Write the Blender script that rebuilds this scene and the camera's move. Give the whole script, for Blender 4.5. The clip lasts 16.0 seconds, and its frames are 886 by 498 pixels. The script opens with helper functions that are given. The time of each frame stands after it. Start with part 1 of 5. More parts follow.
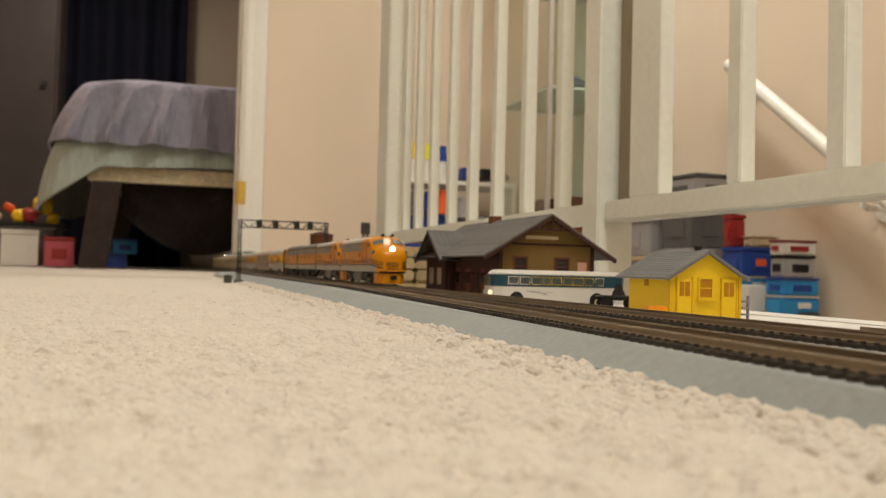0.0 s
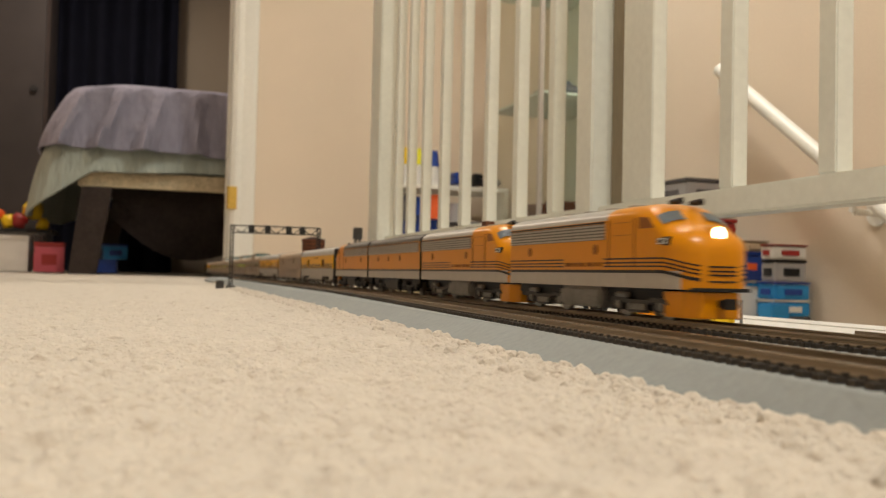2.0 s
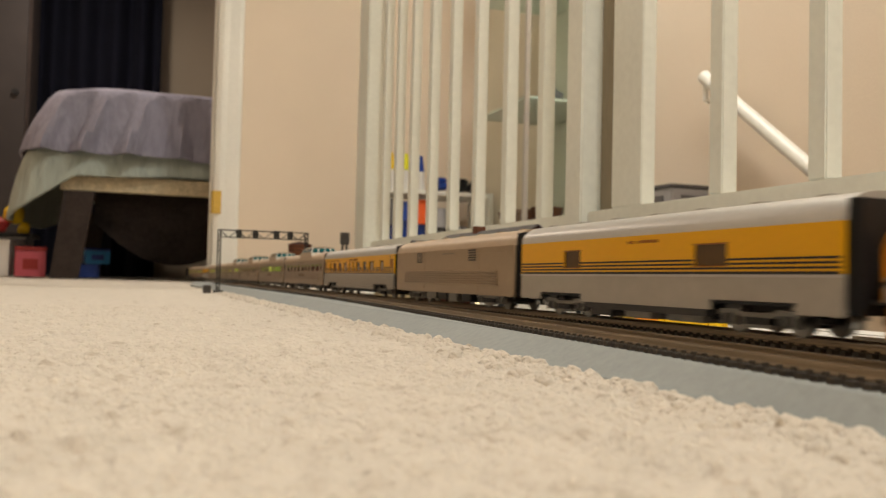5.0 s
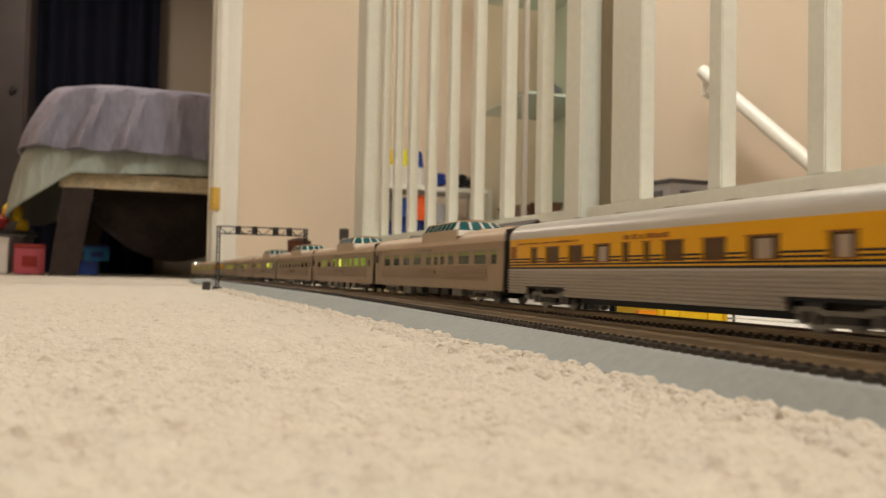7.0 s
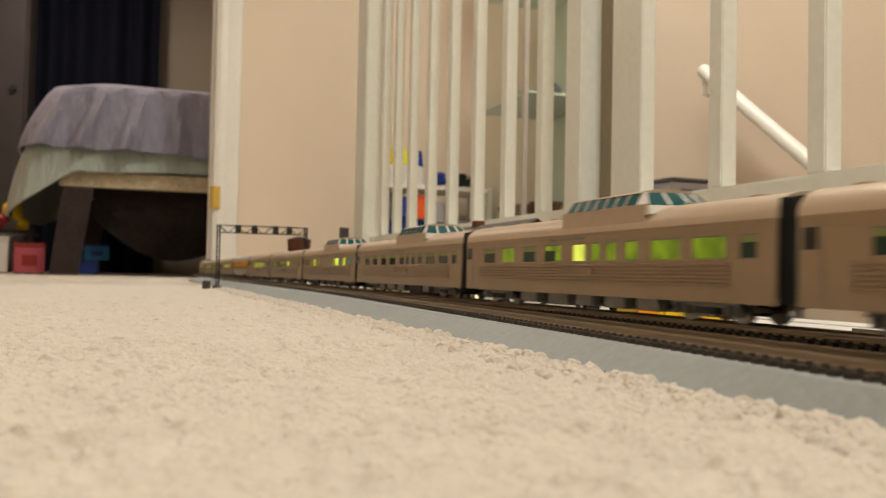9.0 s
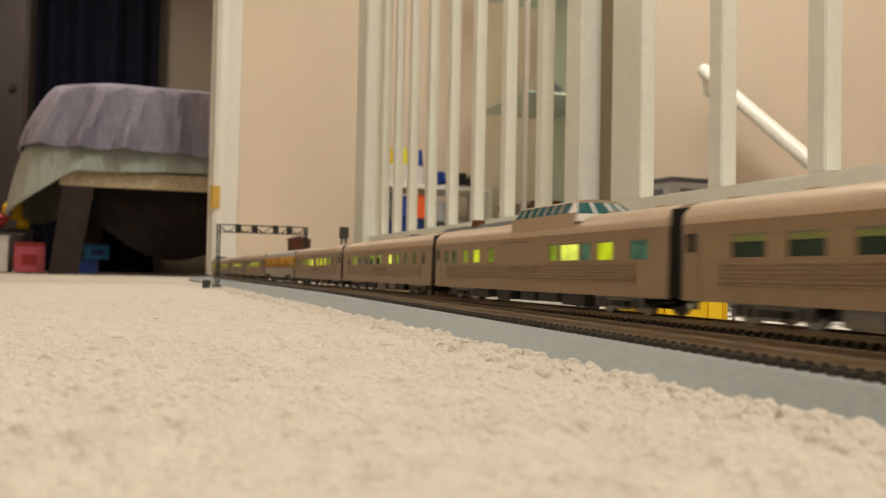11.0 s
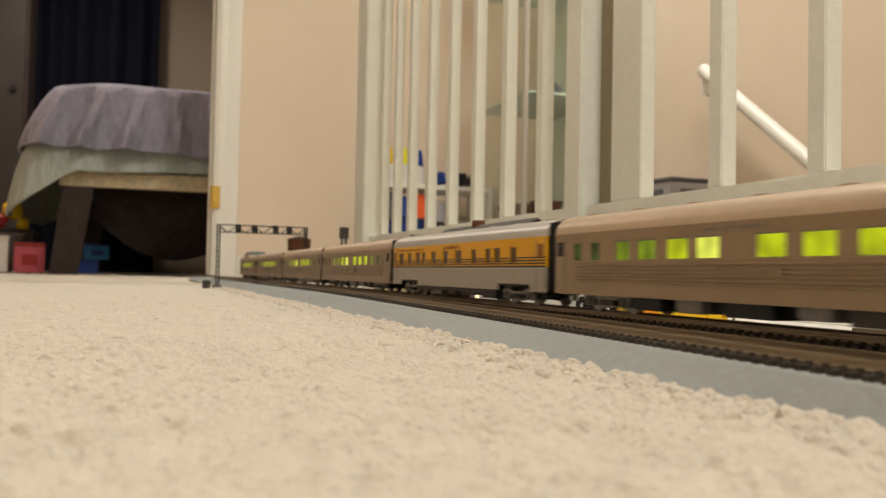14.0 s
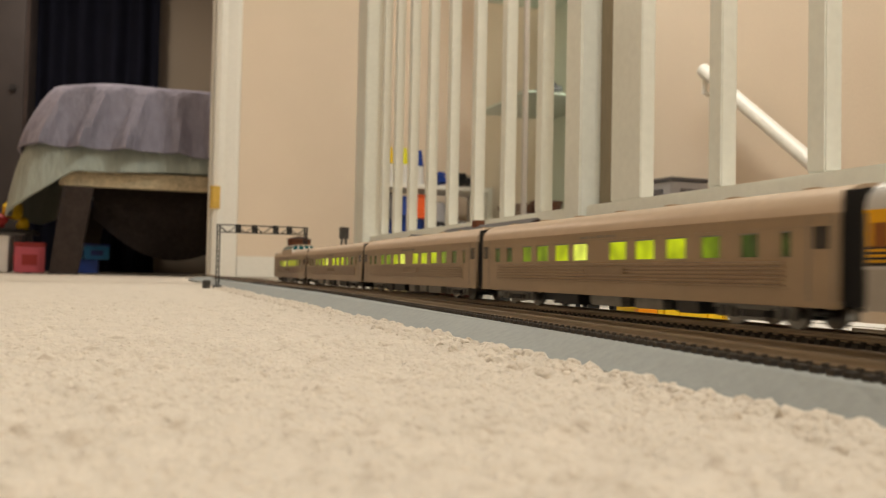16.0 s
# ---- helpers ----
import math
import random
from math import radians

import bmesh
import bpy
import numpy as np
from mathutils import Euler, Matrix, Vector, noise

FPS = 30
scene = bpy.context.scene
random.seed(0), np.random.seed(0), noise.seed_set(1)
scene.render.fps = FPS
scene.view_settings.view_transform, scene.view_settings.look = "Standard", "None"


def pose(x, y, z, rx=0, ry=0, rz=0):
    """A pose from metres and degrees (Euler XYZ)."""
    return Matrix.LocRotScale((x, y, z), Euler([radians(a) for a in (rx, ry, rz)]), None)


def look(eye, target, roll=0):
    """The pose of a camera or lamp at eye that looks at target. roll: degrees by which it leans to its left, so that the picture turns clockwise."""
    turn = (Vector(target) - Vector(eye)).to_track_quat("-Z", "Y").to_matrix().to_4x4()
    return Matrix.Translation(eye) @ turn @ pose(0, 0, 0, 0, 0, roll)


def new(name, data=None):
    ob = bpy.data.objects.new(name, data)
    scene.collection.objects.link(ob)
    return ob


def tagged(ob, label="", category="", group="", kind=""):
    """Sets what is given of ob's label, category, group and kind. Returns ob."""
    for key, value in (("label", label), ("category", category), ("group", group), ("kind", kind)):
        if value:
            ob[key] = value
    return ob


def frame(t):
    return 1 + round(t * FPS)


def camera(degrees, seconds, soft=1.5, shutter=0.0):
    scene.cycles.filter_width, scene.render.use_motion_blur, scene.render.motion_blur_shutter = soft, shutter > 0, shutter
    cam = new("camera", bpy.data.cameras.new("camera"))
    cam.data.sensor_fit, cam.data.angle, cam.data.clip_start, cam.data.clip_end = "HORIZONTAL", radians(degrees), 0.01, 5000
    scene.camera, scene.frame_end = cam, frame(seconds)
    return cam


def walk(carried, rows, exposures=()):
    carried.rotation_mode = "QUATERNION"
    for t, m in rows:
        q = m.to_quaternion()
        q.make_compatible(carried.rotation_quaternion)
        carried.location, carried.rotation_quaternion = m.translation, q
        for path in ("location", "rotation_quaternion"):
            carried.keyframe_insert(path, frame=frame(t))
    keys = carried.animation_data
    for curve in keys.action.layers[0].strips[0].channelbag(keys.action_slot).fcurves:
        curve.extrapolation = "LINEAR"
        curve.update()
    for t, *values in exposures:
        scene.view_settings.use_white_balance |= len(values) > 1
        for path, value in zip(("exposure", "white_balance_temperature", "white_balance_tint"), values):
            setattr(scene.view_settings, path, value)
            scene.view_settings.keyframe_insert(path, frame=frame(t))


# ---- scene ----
cam = camera(54.42, 16.0, soft=1.25, shutter=0.5)
cam.data.dof.use_dof = True
cam.data.dof.focus_distance = 0.40
cam.data.dof.aperture_fstop = 22
EYE = 0.028


def view(x, y, z, yaw, pitch, roll):
    """Camera pose from an eye in metres and yaw to the right of +Y, pitch up and lean in degrees."""
    a, b = radians(yaw), radians(pitch)
    eye = Vector((x, y, z))
    return look(eye, eye + Vector((math.sin(a) * math.cos(b), math.cos(a) * math.cos(b), math.sin(b))), roll)


walk(cam, [
    (0.0, view(0.0100, -0.0024, EYE + 0.0003, 17.60, 1.40, 1.41)),
    (0.5, view(0.0090, -0.0019, EYE + 0.0006, 17.64, 1.56, 1.38)),
    (1.0, view(0.0090, -0.0022, EYE + 0.0005, 17.72, 1.82, 1.33)),
    (1.5, view(0.0089, -0.0020, EYE + 0.0004, 17.99, 1.72, 1.30)),
    (2.0, view(0.0081, -0.0017, EYE + 0.0005, 18.17, 1.73, 1.28)),
    (2.5, view(0.0037, -0.0008, EYE + 0.0009, 18.85, 2.01, 1.43)),
    (3.0, view(0.0011, -0.0007, EYE + 0.0009, 19.09, 2.40, 1.44)),
    (3.5, view(0.0001, -0.0006, EYE + 0.0007, 19.14, 2.47, 1.46)),
    (4.0, view(-0.0001, -0.0005, EYE + 0.0006, 19.21, 2.36, 1.46)),
    (6.5, view(0.0, 0.0, EYE, 19.33, 1.86, 1.17)),
    (7.0, view(0.0, 0.0, EYE, 19.34, 1.82, 1.15)),
    (8.0, view(0.0, 0.0, EYE, 19.34, 1.80, 1.15)),
    (9.0, view(0.0, 0.0, EYE, 19.34, 1.75, 1.15)),
    (11.5, view(0.0, 0.0, EYE, 19.34, 1.71, 1.15)),
    (12.5, view(0.0, 0.0, EYE, 19.34, 1.72, 1.15)),
    (16.0, view(0.0, 0.0, EYE, 19.34, 1.72, 1.15)),
])

# ---- light: ceiling lamps of the hall and the stairwell, an unseen fill in the dim bedroom ----
world = bpy.data.worlds.new("world")
scene.world = world
world.use_nodes = True
world.node_tree.nodes["Background"].inputs[0].default_value = (0.9, 0.8, 0.7, 1)
world.node_tree.nodes["Background"].inputs[1].default_value = 0.02


def area(name, x, y, z, size, watts, colour, target=None):
    data = bpy.data.lights.new(name, "AREA")
    data.shape, data.size, data.energy, data.color = "DISK", size, watts, colour
    ob = new(name, data)
    ob.matrix_world = look((x, y, z), target or (x, y + 1e-4, z - 1))
    return ob


WARM = (1.0, 0.965, 0.87)
area("hall_lamp", 0.20, -0.55, 2.33, 0.40, 38, WARM)
area("landing_lamp", 0.9, 1.9, 2.33, 0.40, 36, WARM)
# unseen fill added to brighten the bed and the walls round it
area("bedroom_fill", -0.45, 5.0, 2.33, 0.3, 34, (1.0, 0.84, 0.70))
scene.view_settings.exposure = -0.14


# ---- materials ----
def material(name, base, rough=0.6, metal=0.0, scale=40.0, vary=0.12, bump=0.0, fine=400.0, glow=None, power=0.0,
             hue=0.0, island=0.0, trans=0.0, stretch=(1, 1, 1)):
    """Principled paint with two scales of variation, a fine bump and an optional glow."""
    m = bpy.data.materials.new(name)
    m.use_nodes = True
    nt = m.node_tree
    bs = nt.nodes["Principled BSDF"]
    bs.inputs["Roughness"].default_value, bs.inputs["Metallic"].default_value = rough, metal
    bs.inputs["Specular IOR Level"].default_value = 0.32
    if trans:
        bs.inputs["Transmission Weight"].default_value = trans
    co = nt.nodes.new("ShaderNodeTexCoord")
    mp = nt.nodes.new("ShaderNodeMapping")
    mp.inputs["Scale"].default_value = stretch
    nt.links.new(co.outputs["Object"], mp.inputs[0])
    n1 = nt.nodes.new("ShaderNodeTexNoise")
    n1.inputs["Scale"].default_value, n1.inputs["Detail"].default_value = scale, 6
    n2 = nt.nodes.new("ShaderNodeTexNoise")
    n2.inputs["Scale"].default_value, n2.inputs["Detail"].default_value = fine, 3
    nt.links.new(mp.outputs[0], n1.inputs[0]), nt.links.new(mp.outputs[0], n2.inputs[0])
    add = nt.nodes.new("ShaderNodeMath")
    add.operation = "ADD"
    nt.links.new(n1.outputs[0], add.inputs[0]), nt.links.new(n2.outputs[0], add.inputs[1])
    last = add.outputs[0]
    if island:
        info = nt.nodes.new("ShaderNodeObjectInfo")
        mul = nt.nodes.new("ShaderNodeMath")
        mul.operation = "MULTIPLY_ADD"
        mul.inputs[1].default_value = island
        nt.links.new(info.outputs["Random"], mul.inputs[0]), nt.links.new(last, mul.inputs[2])
        last = mul.outputs[0]
    ramp = nt.nodes.new("ShaderNodeMapRange")
    ramp.inputs[1].default_value, ramp.inputs[2].default_value = 0.6, 1.4 + island
    ramp.inputs[3].default_value, ramp.inputs[4].default_value = 1 - vary, 1 + vary
    nt.links.new(last, ramp.inputs[0])
    mix = nt.nodes.new("ShaderNodeMix")
    mix.data_type, mix.blend_type = "RGBA", "MULTIPLY"
    mix.inputs[0].default_value = 1
    mix.inputs[6].default_value = (*base, 1)
    nt.links.new(ramp.outputs[0], mix.inputs[7])
    nt.links.new(mix.outputs[2], bs.inputs["Base Color"])
    if bump:
        bp = nt.nodes.new("ShaderNodeBump")
        bp.inputs["Strength"].default_value, bp.inputs["Distance"].default_value = 1.0, bump
        nt.links.new(add.outputs[0], bp.inputs["Height"]), nt.links.new(bp.outputs[0], bs.inputs["Normal"])
    if glow:
        bs.inputs["Emission Color"].default_value, bs.inputs["Emission Strength"].default_value = (*glow, 1), power
    return m


def lit_pane(name, colour, power, edge=0.5):
    """Tinted window pane with the lit car interior behind it, uneven across the glass."""
    m = material(name, (0.01, 0.02, 0.01), 0.15)
    nt = m.node_tree
    bs = nt.nodes["Principled BSDF"]
    co, ns, rg, mix = (nt.nodes.new("ShaderNode" + k) for k in ("TexCoord", "TexNoise", "MapRange", "Mix"))
    ns.inputs["Scale"].default_value, ns.inputs["Detail"].default_value = 110, 1
    nt.links.new(co.outputs["Object"], ns.inputs[0])
    rg.inputs[1].default_value, rg.inputs[2].default_value = 0.35, 0.65
    rg.inputs[3].default_value, rg.inputs[4].default_value = edge, 1.15
    nt.links.new(ns.outputs[0], rg.inputs[0])
    mix.data_type, mix.blend_type = "RGBA", "MULTIPLY"
    mix.inputs[0].default_value, mix.inputs[6].default_value = 1, (*colour, 1)
    nt.links.new(rg.outputs[0], mix.inputs[7])
    nt.links.new(mix.outputs[2], bs.inputs["Emission Color"])
    bs.inputs["Emission Strength"].default_value = power
    return m


def glass(name, tint=(0.9, 1.0, 0.97), rough=0.02):
    m = bpy.data.materials.new(name)
    m.use_nodes = True
    bs = m.node_tree.nodes["Principled BSDF"]
    bs.inputs["Base Color"].default_value = (*tint, 1)
    bs.inputs["Transmission Weight"].default_value, bs.inputs["Roughness"].default_value = 1.0, rough
    bs.inputs["IOR"].default_value = 1.3
    return m


def carpet_material():
    m = material("carpet_wool", (0.65, 0.59, 0.51), 0.95, scale=55, vary=0.10, bump=0.0015, fine=700)
    nt = m.node_tree
    bs = nt.nodes["Principled BSDF"]
    bs.inputs["Sheen Weight"].default_value = 0.2
    co = nt.nodes.new("ShaderNodeTexCoord")
    sp = nt.nodes.new("ShaderNodeTexNoise")
    sp.inputs["Scale"].default_value, sp.inputs["Detail"].default_value = 85, 1.5
    nt.links.new(co.outputs["Object"], sp.inputs[0])
    rg = nt.nodes.new("ShaderNodeMapRange")
    rg.inputs[1].default_value, rg.inputs[2].default_value = 0.63, 0.72
    rg.inputs[3].default_value, rg.inputs[4].default_value = 0.0, 0.5
    nt.links.new(sp.outputs[0], rg.inputs[0])
    old = bs.inputs["Base Color"].links[0].from_socket
    mix = nt.nodes.new("ShaderNodeMix")
    mix.data_type = "RGBA"
    mix.inputs[7].default_value = (0.38, 0.30, 0.22, 1)
    nt.links.new(rg.outputs[0], mix.inputs[0]), nt.links.new(old, mix.inputs[6])
    nt.links.new(mix.outputs[2], bs.inputs["Base Color"])
    return m


CARPET = carpet_material()
WALL = material("wall_paint", (0.74, 0.62, 0.49), 0.85, scale=3, vary=0.04, bump=0.0006, fine=180)
# olive darkened so that the dim bedroom's shade sits in the paint
WALL_SHADED = material("shaded_bedroom_wall", (0.30, 0.26, 0.20), 0.85, scale=3, vary=0.05, fine=150)
CEIL = material("ceiling_paint", (0.8, 0.78, 0.74), 0.9, scale=4, vary=0.03)
TRIM = material("white_trim_paint", (0.80, 0.78, 0.72), 0.4, scale=6, vary=0.05, fine=90)
RAILP = material("railing_paint", (0.79, 0.81, 0.75), 0.35, scale=8, vary=0.06, fine=120)
# brown that stands in for shade in the gap by the newel
GAP_SHADE = material("gap_shade_brown", (0.30, 0.26, 0.19), 0.7, scale=20, vary=0.2, stretch=(1, 1, 0.1))
BOARD = material("grey_foam_board", (0.295, 0.315, 0.312), 0.85, scale=14, vary=0.10, fine=300, bump=0.0002)
WHITE_BOARD = material("white_foam_board", (0.78, 0.77, 0.74), 0.6, scale=12, vary=0.05)
TIE = material("black_tie_plastic", (0.045, 0.036, 0.028), 0.7, scale=120, vary=0.35, fine=900, island=0.5)
RAIL = material("brown_rail", (0.27, 0.21, 0.145), 0.45, metal=0.4, scale=50, vary=0.25, fine=500, stretch=(1, 0.15, 1))
RAILTOP = material("worn_rail_head", (0.55, 0.50, 0.44), 0.25, metal=1.0, scale=60, vary=0.2)
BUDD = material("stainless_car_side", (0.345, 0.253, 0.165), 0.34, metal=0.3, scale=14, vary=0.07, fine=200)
# paler copy of the side's steel, light from above put into its colour
BUDD_LIT = material("stainless_car_lit", (0.50, 0.39, 0.285), 0.45, metal=0.2, scale=12, vary=0.08, fine=200)
# number panel tone, darker and browner than the car side
PANEL = material("darker_panel", (0.26, 0.185, 0.12), 0.5, metal=0.2)
SILVER = material("silver_paint", (0.41, 0.375, 0.33), 0.38, metal=0.35, scale=16, vary=0.08, fine=200)
SILVER_ROOF = material("silver_roof_paint", (0.50, 0.485, 0.46), 0.4, metal=0.35, scale=16, vary=0.08)
YELLOW_CAR = material("yellow_car_paint", (0.80, 0.40, 0.0), 0.36, scale=14, vary=0.06)
ORANGE = material("orange_loco_paint", (0.66, 0.245, 0.0), 0.28, scale=16, vary=0.06)
BLACK = material("black_plastic", (0.012, 0.012, 0.013), 0.5, scale=60, vary=0.3)
DARKGREY = material("dark_grey_truck", (0.055, 0.05, 0.047), 0.6, scale=120, vary=0.35, fine=800)
TRUCK_SILVER = material("grey_truck_sideframe", (0.21, 0.195, 0.175), 0.5, metal=0.3, scale=120, vary=0.3, fine=800)
STEEL = material("wheel_steel", (0.35, 0.33, 0.30), 0.3, metal=1.0, scale=100, vary=0.2)
ROOF_DARK = material("weathered_dark_roof", (0.13, 0.12, 0.11), 0.5, metal=0.2, scale=30, vary=0.2)
STRIPE = material("black_stripe_paint", (0.015, 0.013, 0.012), 0.4)
TEXT = material("dark_lettering", (0.26, 0.085, 0.008), 0.5)
DARK_GRILLE = material("dark_grille", (0.16, 0.15, 0.135), 0.45, metal=0.3, scale=40, vary=0.15)
GREY_GRILLE = material("silver_grille", (0.50, 0.48, 0.45), 0.35, metal=0.5, scale=40, vary=0.12)
PANE_DARK = material("dark_pane", (0.035, 0.032, 0.03), 0.1)
PANE_PALE = material("pale_curtain", (0.42, 0.34, 0.27), 0.7)
PANE_BROWN = material("brown_tinted_pane", (0.10, 0.055, 0.022), 0.12)
PANE_TEAL = material("dark_teal_pane", (0.016, 0.045, 0.032), 0.08)
BLIND = material("pale_green_blind", (0.26, 0.29, 0.10), 0.6)
# panes: B brightest lit, b lit, m half lit, d dim, t lit teal, k dark with a blind, g dark with a lamp gleam, w brown, p brown with a curtain
PANES = {"B": lit_pane("brightest_pane", (0.80, 0.86, 0.10), 1.0, 0.75), "b": lit_pane("lit_lime_pane", (0.56, 0.64, 0.006), 0.9, 0.65),
         "m": lit_pane("half_lit_pane", (0.22, 0.31, 0.008), 0.8), "d": lit_pane("dim_green_pane", (0.050, 0.075, 0.012), 0.8, 0.3),
         "t": lit_pane("lit_teal_pane", (0.045, 0.13, 0.075), 0.8), "k": PANE_TEAL, "g": PANE_TEAL, "w": PANE_BROWN, "p": PANE_BROWN}
DOME_GLASS = material("teal_dome_glass", (0.008, 0.085, 0.095), 0.06, scale=30, vary=0.2)
CAB_GLASS = material("cab_window_glass", (0.12, 0.14, 0.155), 0.4)
LAMP_ON = material("lit_headlight", (1, 0.95, 0.8), 0.3, glow=(1.0, 0.86, 0.55), power=9)
BUS_LAMP = material("bus_headlight", (1, 0.9, 0.7), 0.2, glow=(1.0, 0.75, 0.4), power=1.2)
WARDROBE = material("dark_wardrobe_wood", (0.036, 0.030, 0.029), 0.6, scale=6, vary=0.25)
CHROME = material("chrome", (0.8, 0.8, 0.8), 0.15, metal=1.0)
ROOF_GREY = material("grey_shingle", (0.15, 0.143, 0.14), 0.8, scale=60, vary=0.25, bump=0.0003, fine=600, island=0.4)
ROOF_SLATE = material("blue_grey_shingle", (0.21, 0.215, 0.225), 0.7, scale=60, vary=0.25, bump=0.0003, fine=600, island=0.4)
OCHRE = material("ochre_wall", (0.205, 0.125, 0.035), 0.75, scale=40, vary=0.12)
BROWN = material("dark_brown_wood", (0.045, 0.016, 0.010), 0.7, scale=50, vary=0.2, fine=500)
RED_TRIM = material("red_brown_trim", (0.13, 0.03, 0.015), 0.6)
YELLOW = material("yellow_plastic", (0.80, 0.54, 0.012), 0.45, scale=30, vary=0.07, fine=300)
YELLOW_DARK = material("deep_yellow_trim", (0.72, 0.45, 0.008), 0.45)
AMBER = material("amber_pane", (0.45, 0.20, 0.01), 0.25)
ORANGE_BOX = material("orange_plastic", (0.85, 0.30, 0.0), 0.4)
BUS_WHITE = material("bus_white_paint", (0.62, 0.60, 0.56), 0.3, scale=30, vary=0.06)
BUS_BLUE = material("bus_blue_paint", (0.012, 0.055, 0.085), 0.3)
BUS_PANE = material("bus_window", (0.065, 0.085, 0.085), 0.08)
GREY_PLASTIC = material("grey_plastic", (0.25, 0.25, 0.26), 0.5)
LUMBER = material("pale_lumber", (0.58, 0.46, 0.26), 0.75, scale=60, vary=0.25, fine=300, stretch=(1, 0.2, 1), island=0.4)
RUST = material("rust_brown", (0.16, 0.06, 0.03), 0.8, scale=60, vary=0.3)
BLANKET = material("mauve_fleece", (0.285, 0.28, 0.36), 0.95, scale=7, vary=0.20, bump=0.012, fine=40, stretch=(1, 1, 0.4))
SHEET = material("pale_green_sheet", (0.40, 0.455, 0.42), 0.9, scale=9, vary=0.12, bump=0.02, fine=30, stretch=(1, 1, 0.2))
BED_WOOD = material("speckled_bed_board", (0.54, 0.46, 0.31), 0.7, scale=24, vary=0.35, fine=90)
DARK_CLOTH = material("dark_brown_cloth", (0.048, 0.036, 0.032), 0.95, scale=8, vary=0.3, bump=0.004, fine=50)
CURTAIN = material("navy_curtain", (0.010, 0.012, 0.026), 0.9, scale=7, vary=0.25)
BRASS = material("brass_hinge", (0.62, 0.42, 0.10), 0.35, metal=0.7, scale=60, vary=0.15)
CLEAR = glass("clear_glass", (0.86, 0.95, 0.92))
GREEN_BACK = material("cabinet_backing", (0.60, 0.62, 0.52), 0.5, scale=4, vary=0.1)
BLUE = material("royal_blue_plastic", (0.02, 0.06, 0.30), 0.4)
SKY_BLUE = material("bright_blue_card", (0.03, 0.26, 0.58), 0.4, scale=12, vary=0.25)
RED = material("red_plastic", (0.30, 0.025, 0.022), 0.45)
WHITE = material("white_card", (0.7, 0.68, 0.64), 0.5, scale=20, vary=0.06)
NOTICE = material("pale_pink_card", (0.50, 0.27, 0.20), 0.6)
PINK = material("pink_card", (0.50, 0.09, 0.12), 0.5)
NEON_YELLOW = material("lime_yellow_plastic", (0.75, 0.72, 0.03), 0.4)
ORANGE_TOY = material("orange_toy_plastic", (0.85, 0.13, 0.03), 0.4)
CASE_GREY = material("grey_storage_case", (0.36, 0.35, 0.355), 0.45, scale=10, vary=0.10)
CASE_DARK = material("charcoal_storage_case", (0.11, 0.105, 0.11), 0.5, scale=10, vary=0.1)
TAN_CARD = material("tan_card", (0.55, 0.42, 0.28), 0.7)


# ---- mesh tools ----
def box(bm, x0, x1, y0, y1, z0, z1, mat=0):
    vs = [bm.verts.new((x, y, z)) for z in (z0, z1) for y in (y0, y1) for x in (x0, x1)]
    for q in ((0, 2, 3, 1), (4, 5, 7, 6), (0, 1, 5, 4), (2, 6, 7, 3), (0, 4, 6, 2), (1, 3, 7, 5)):
        bm.faces.new([vs[i] for i in q]).material_index = mat
    return vs


def cyl(bm, c, r, h, axis="z", n=16, r2=None, mat=0):
    """A solid disc or cone frustum that starts at c and runs h along an axis."""
    r2 = r if r2 is None else r2
    lo, hi = [], []
    for i in range(n):
        a = 2 * math.pi * i / n
        u, v = math.cos(a), math.sin(a)
        for ring, rr, d in ((lo, r, 0), (hi, r2, h)):
            p = {"z": (u * rr, v * rr, d), "x": (d, u * rr, v * rr), "y": (v * rr, d, u * rr)}[axis]
            ring.append(bm.verts.new((c[0] + p[0], c[1] + p[1], c[2] + p[2])))
    for i in range(n):
        j = (i + 1) % n
        bm.faces.new((lo[i], lo[j], hi[j], hi[i])).material_index = mat
    bm.faces.new(lo[::-1]).material_index = mat
    bm.faces.new(hi).material_index = mat


def extrude(bm, prof, y0, y1, mat=0, axis="y"):
    """A closed profile of (x, z) run from y0 to y1 (axis x: of (y, z) run along x)."""
    def at(p, d):
        return (p[0], d, p[1]) if axis == "y" else (d, p[0], p[1])
    a = [bm.verts.new(at(p, y0)) for p in prof]
    b = [bm.verts.new(at(p, y1)) for p in prof]
    n = len(prof)
    for i in range(n):
        j = (i + 1) % n
        bm.faces.new((a[i], a[j], b[j], b[i])).material_index = mat
    bm.faces.new(a[::-1]).material_index = mat
    bm.faces.new(b).material_index = mat


def mesh_of(name, bm, mats, bevel=0.0, smooth=False):
    if bevel:
        bmesh.ops.bevel(bm, geom=bm.edges[:], offset=bevel, segments=2, affect="EDGES", clamp_overlap=True)
    bmesh.ops.recalc_face_normals(bm, faces=bm.faces[:])
    me = bpy.data.meshes.new(name)
    bm.to_mesh(me)
    bm.free()
    for m in (mats if isinstance(mats, (list, tuple)) else [mats]):
        me.materials.append(m)
    if smooth:
        me.polygons.foreach_set("use_smooth", [True] * len(me.polygons))
        me.set_sharp_from_angle(angle=radians(38))
    return me


def part(name, bm, mats, parent=None, label="", bevel=0.0, smooth=False, at=None):
    ob = new(name, mesh_of(name, bm, mats, bevel, smooth))
    if parent:
        ob.parent = parent
    if at is not None:
        ob.matrix_basis = at
    if label:
        ob["label"] = label
    return ob


def again(name, me, parent, at):
    ob = new(name, me)
    ob.parent = parent
    ob.matrix_basis = at
    return ob


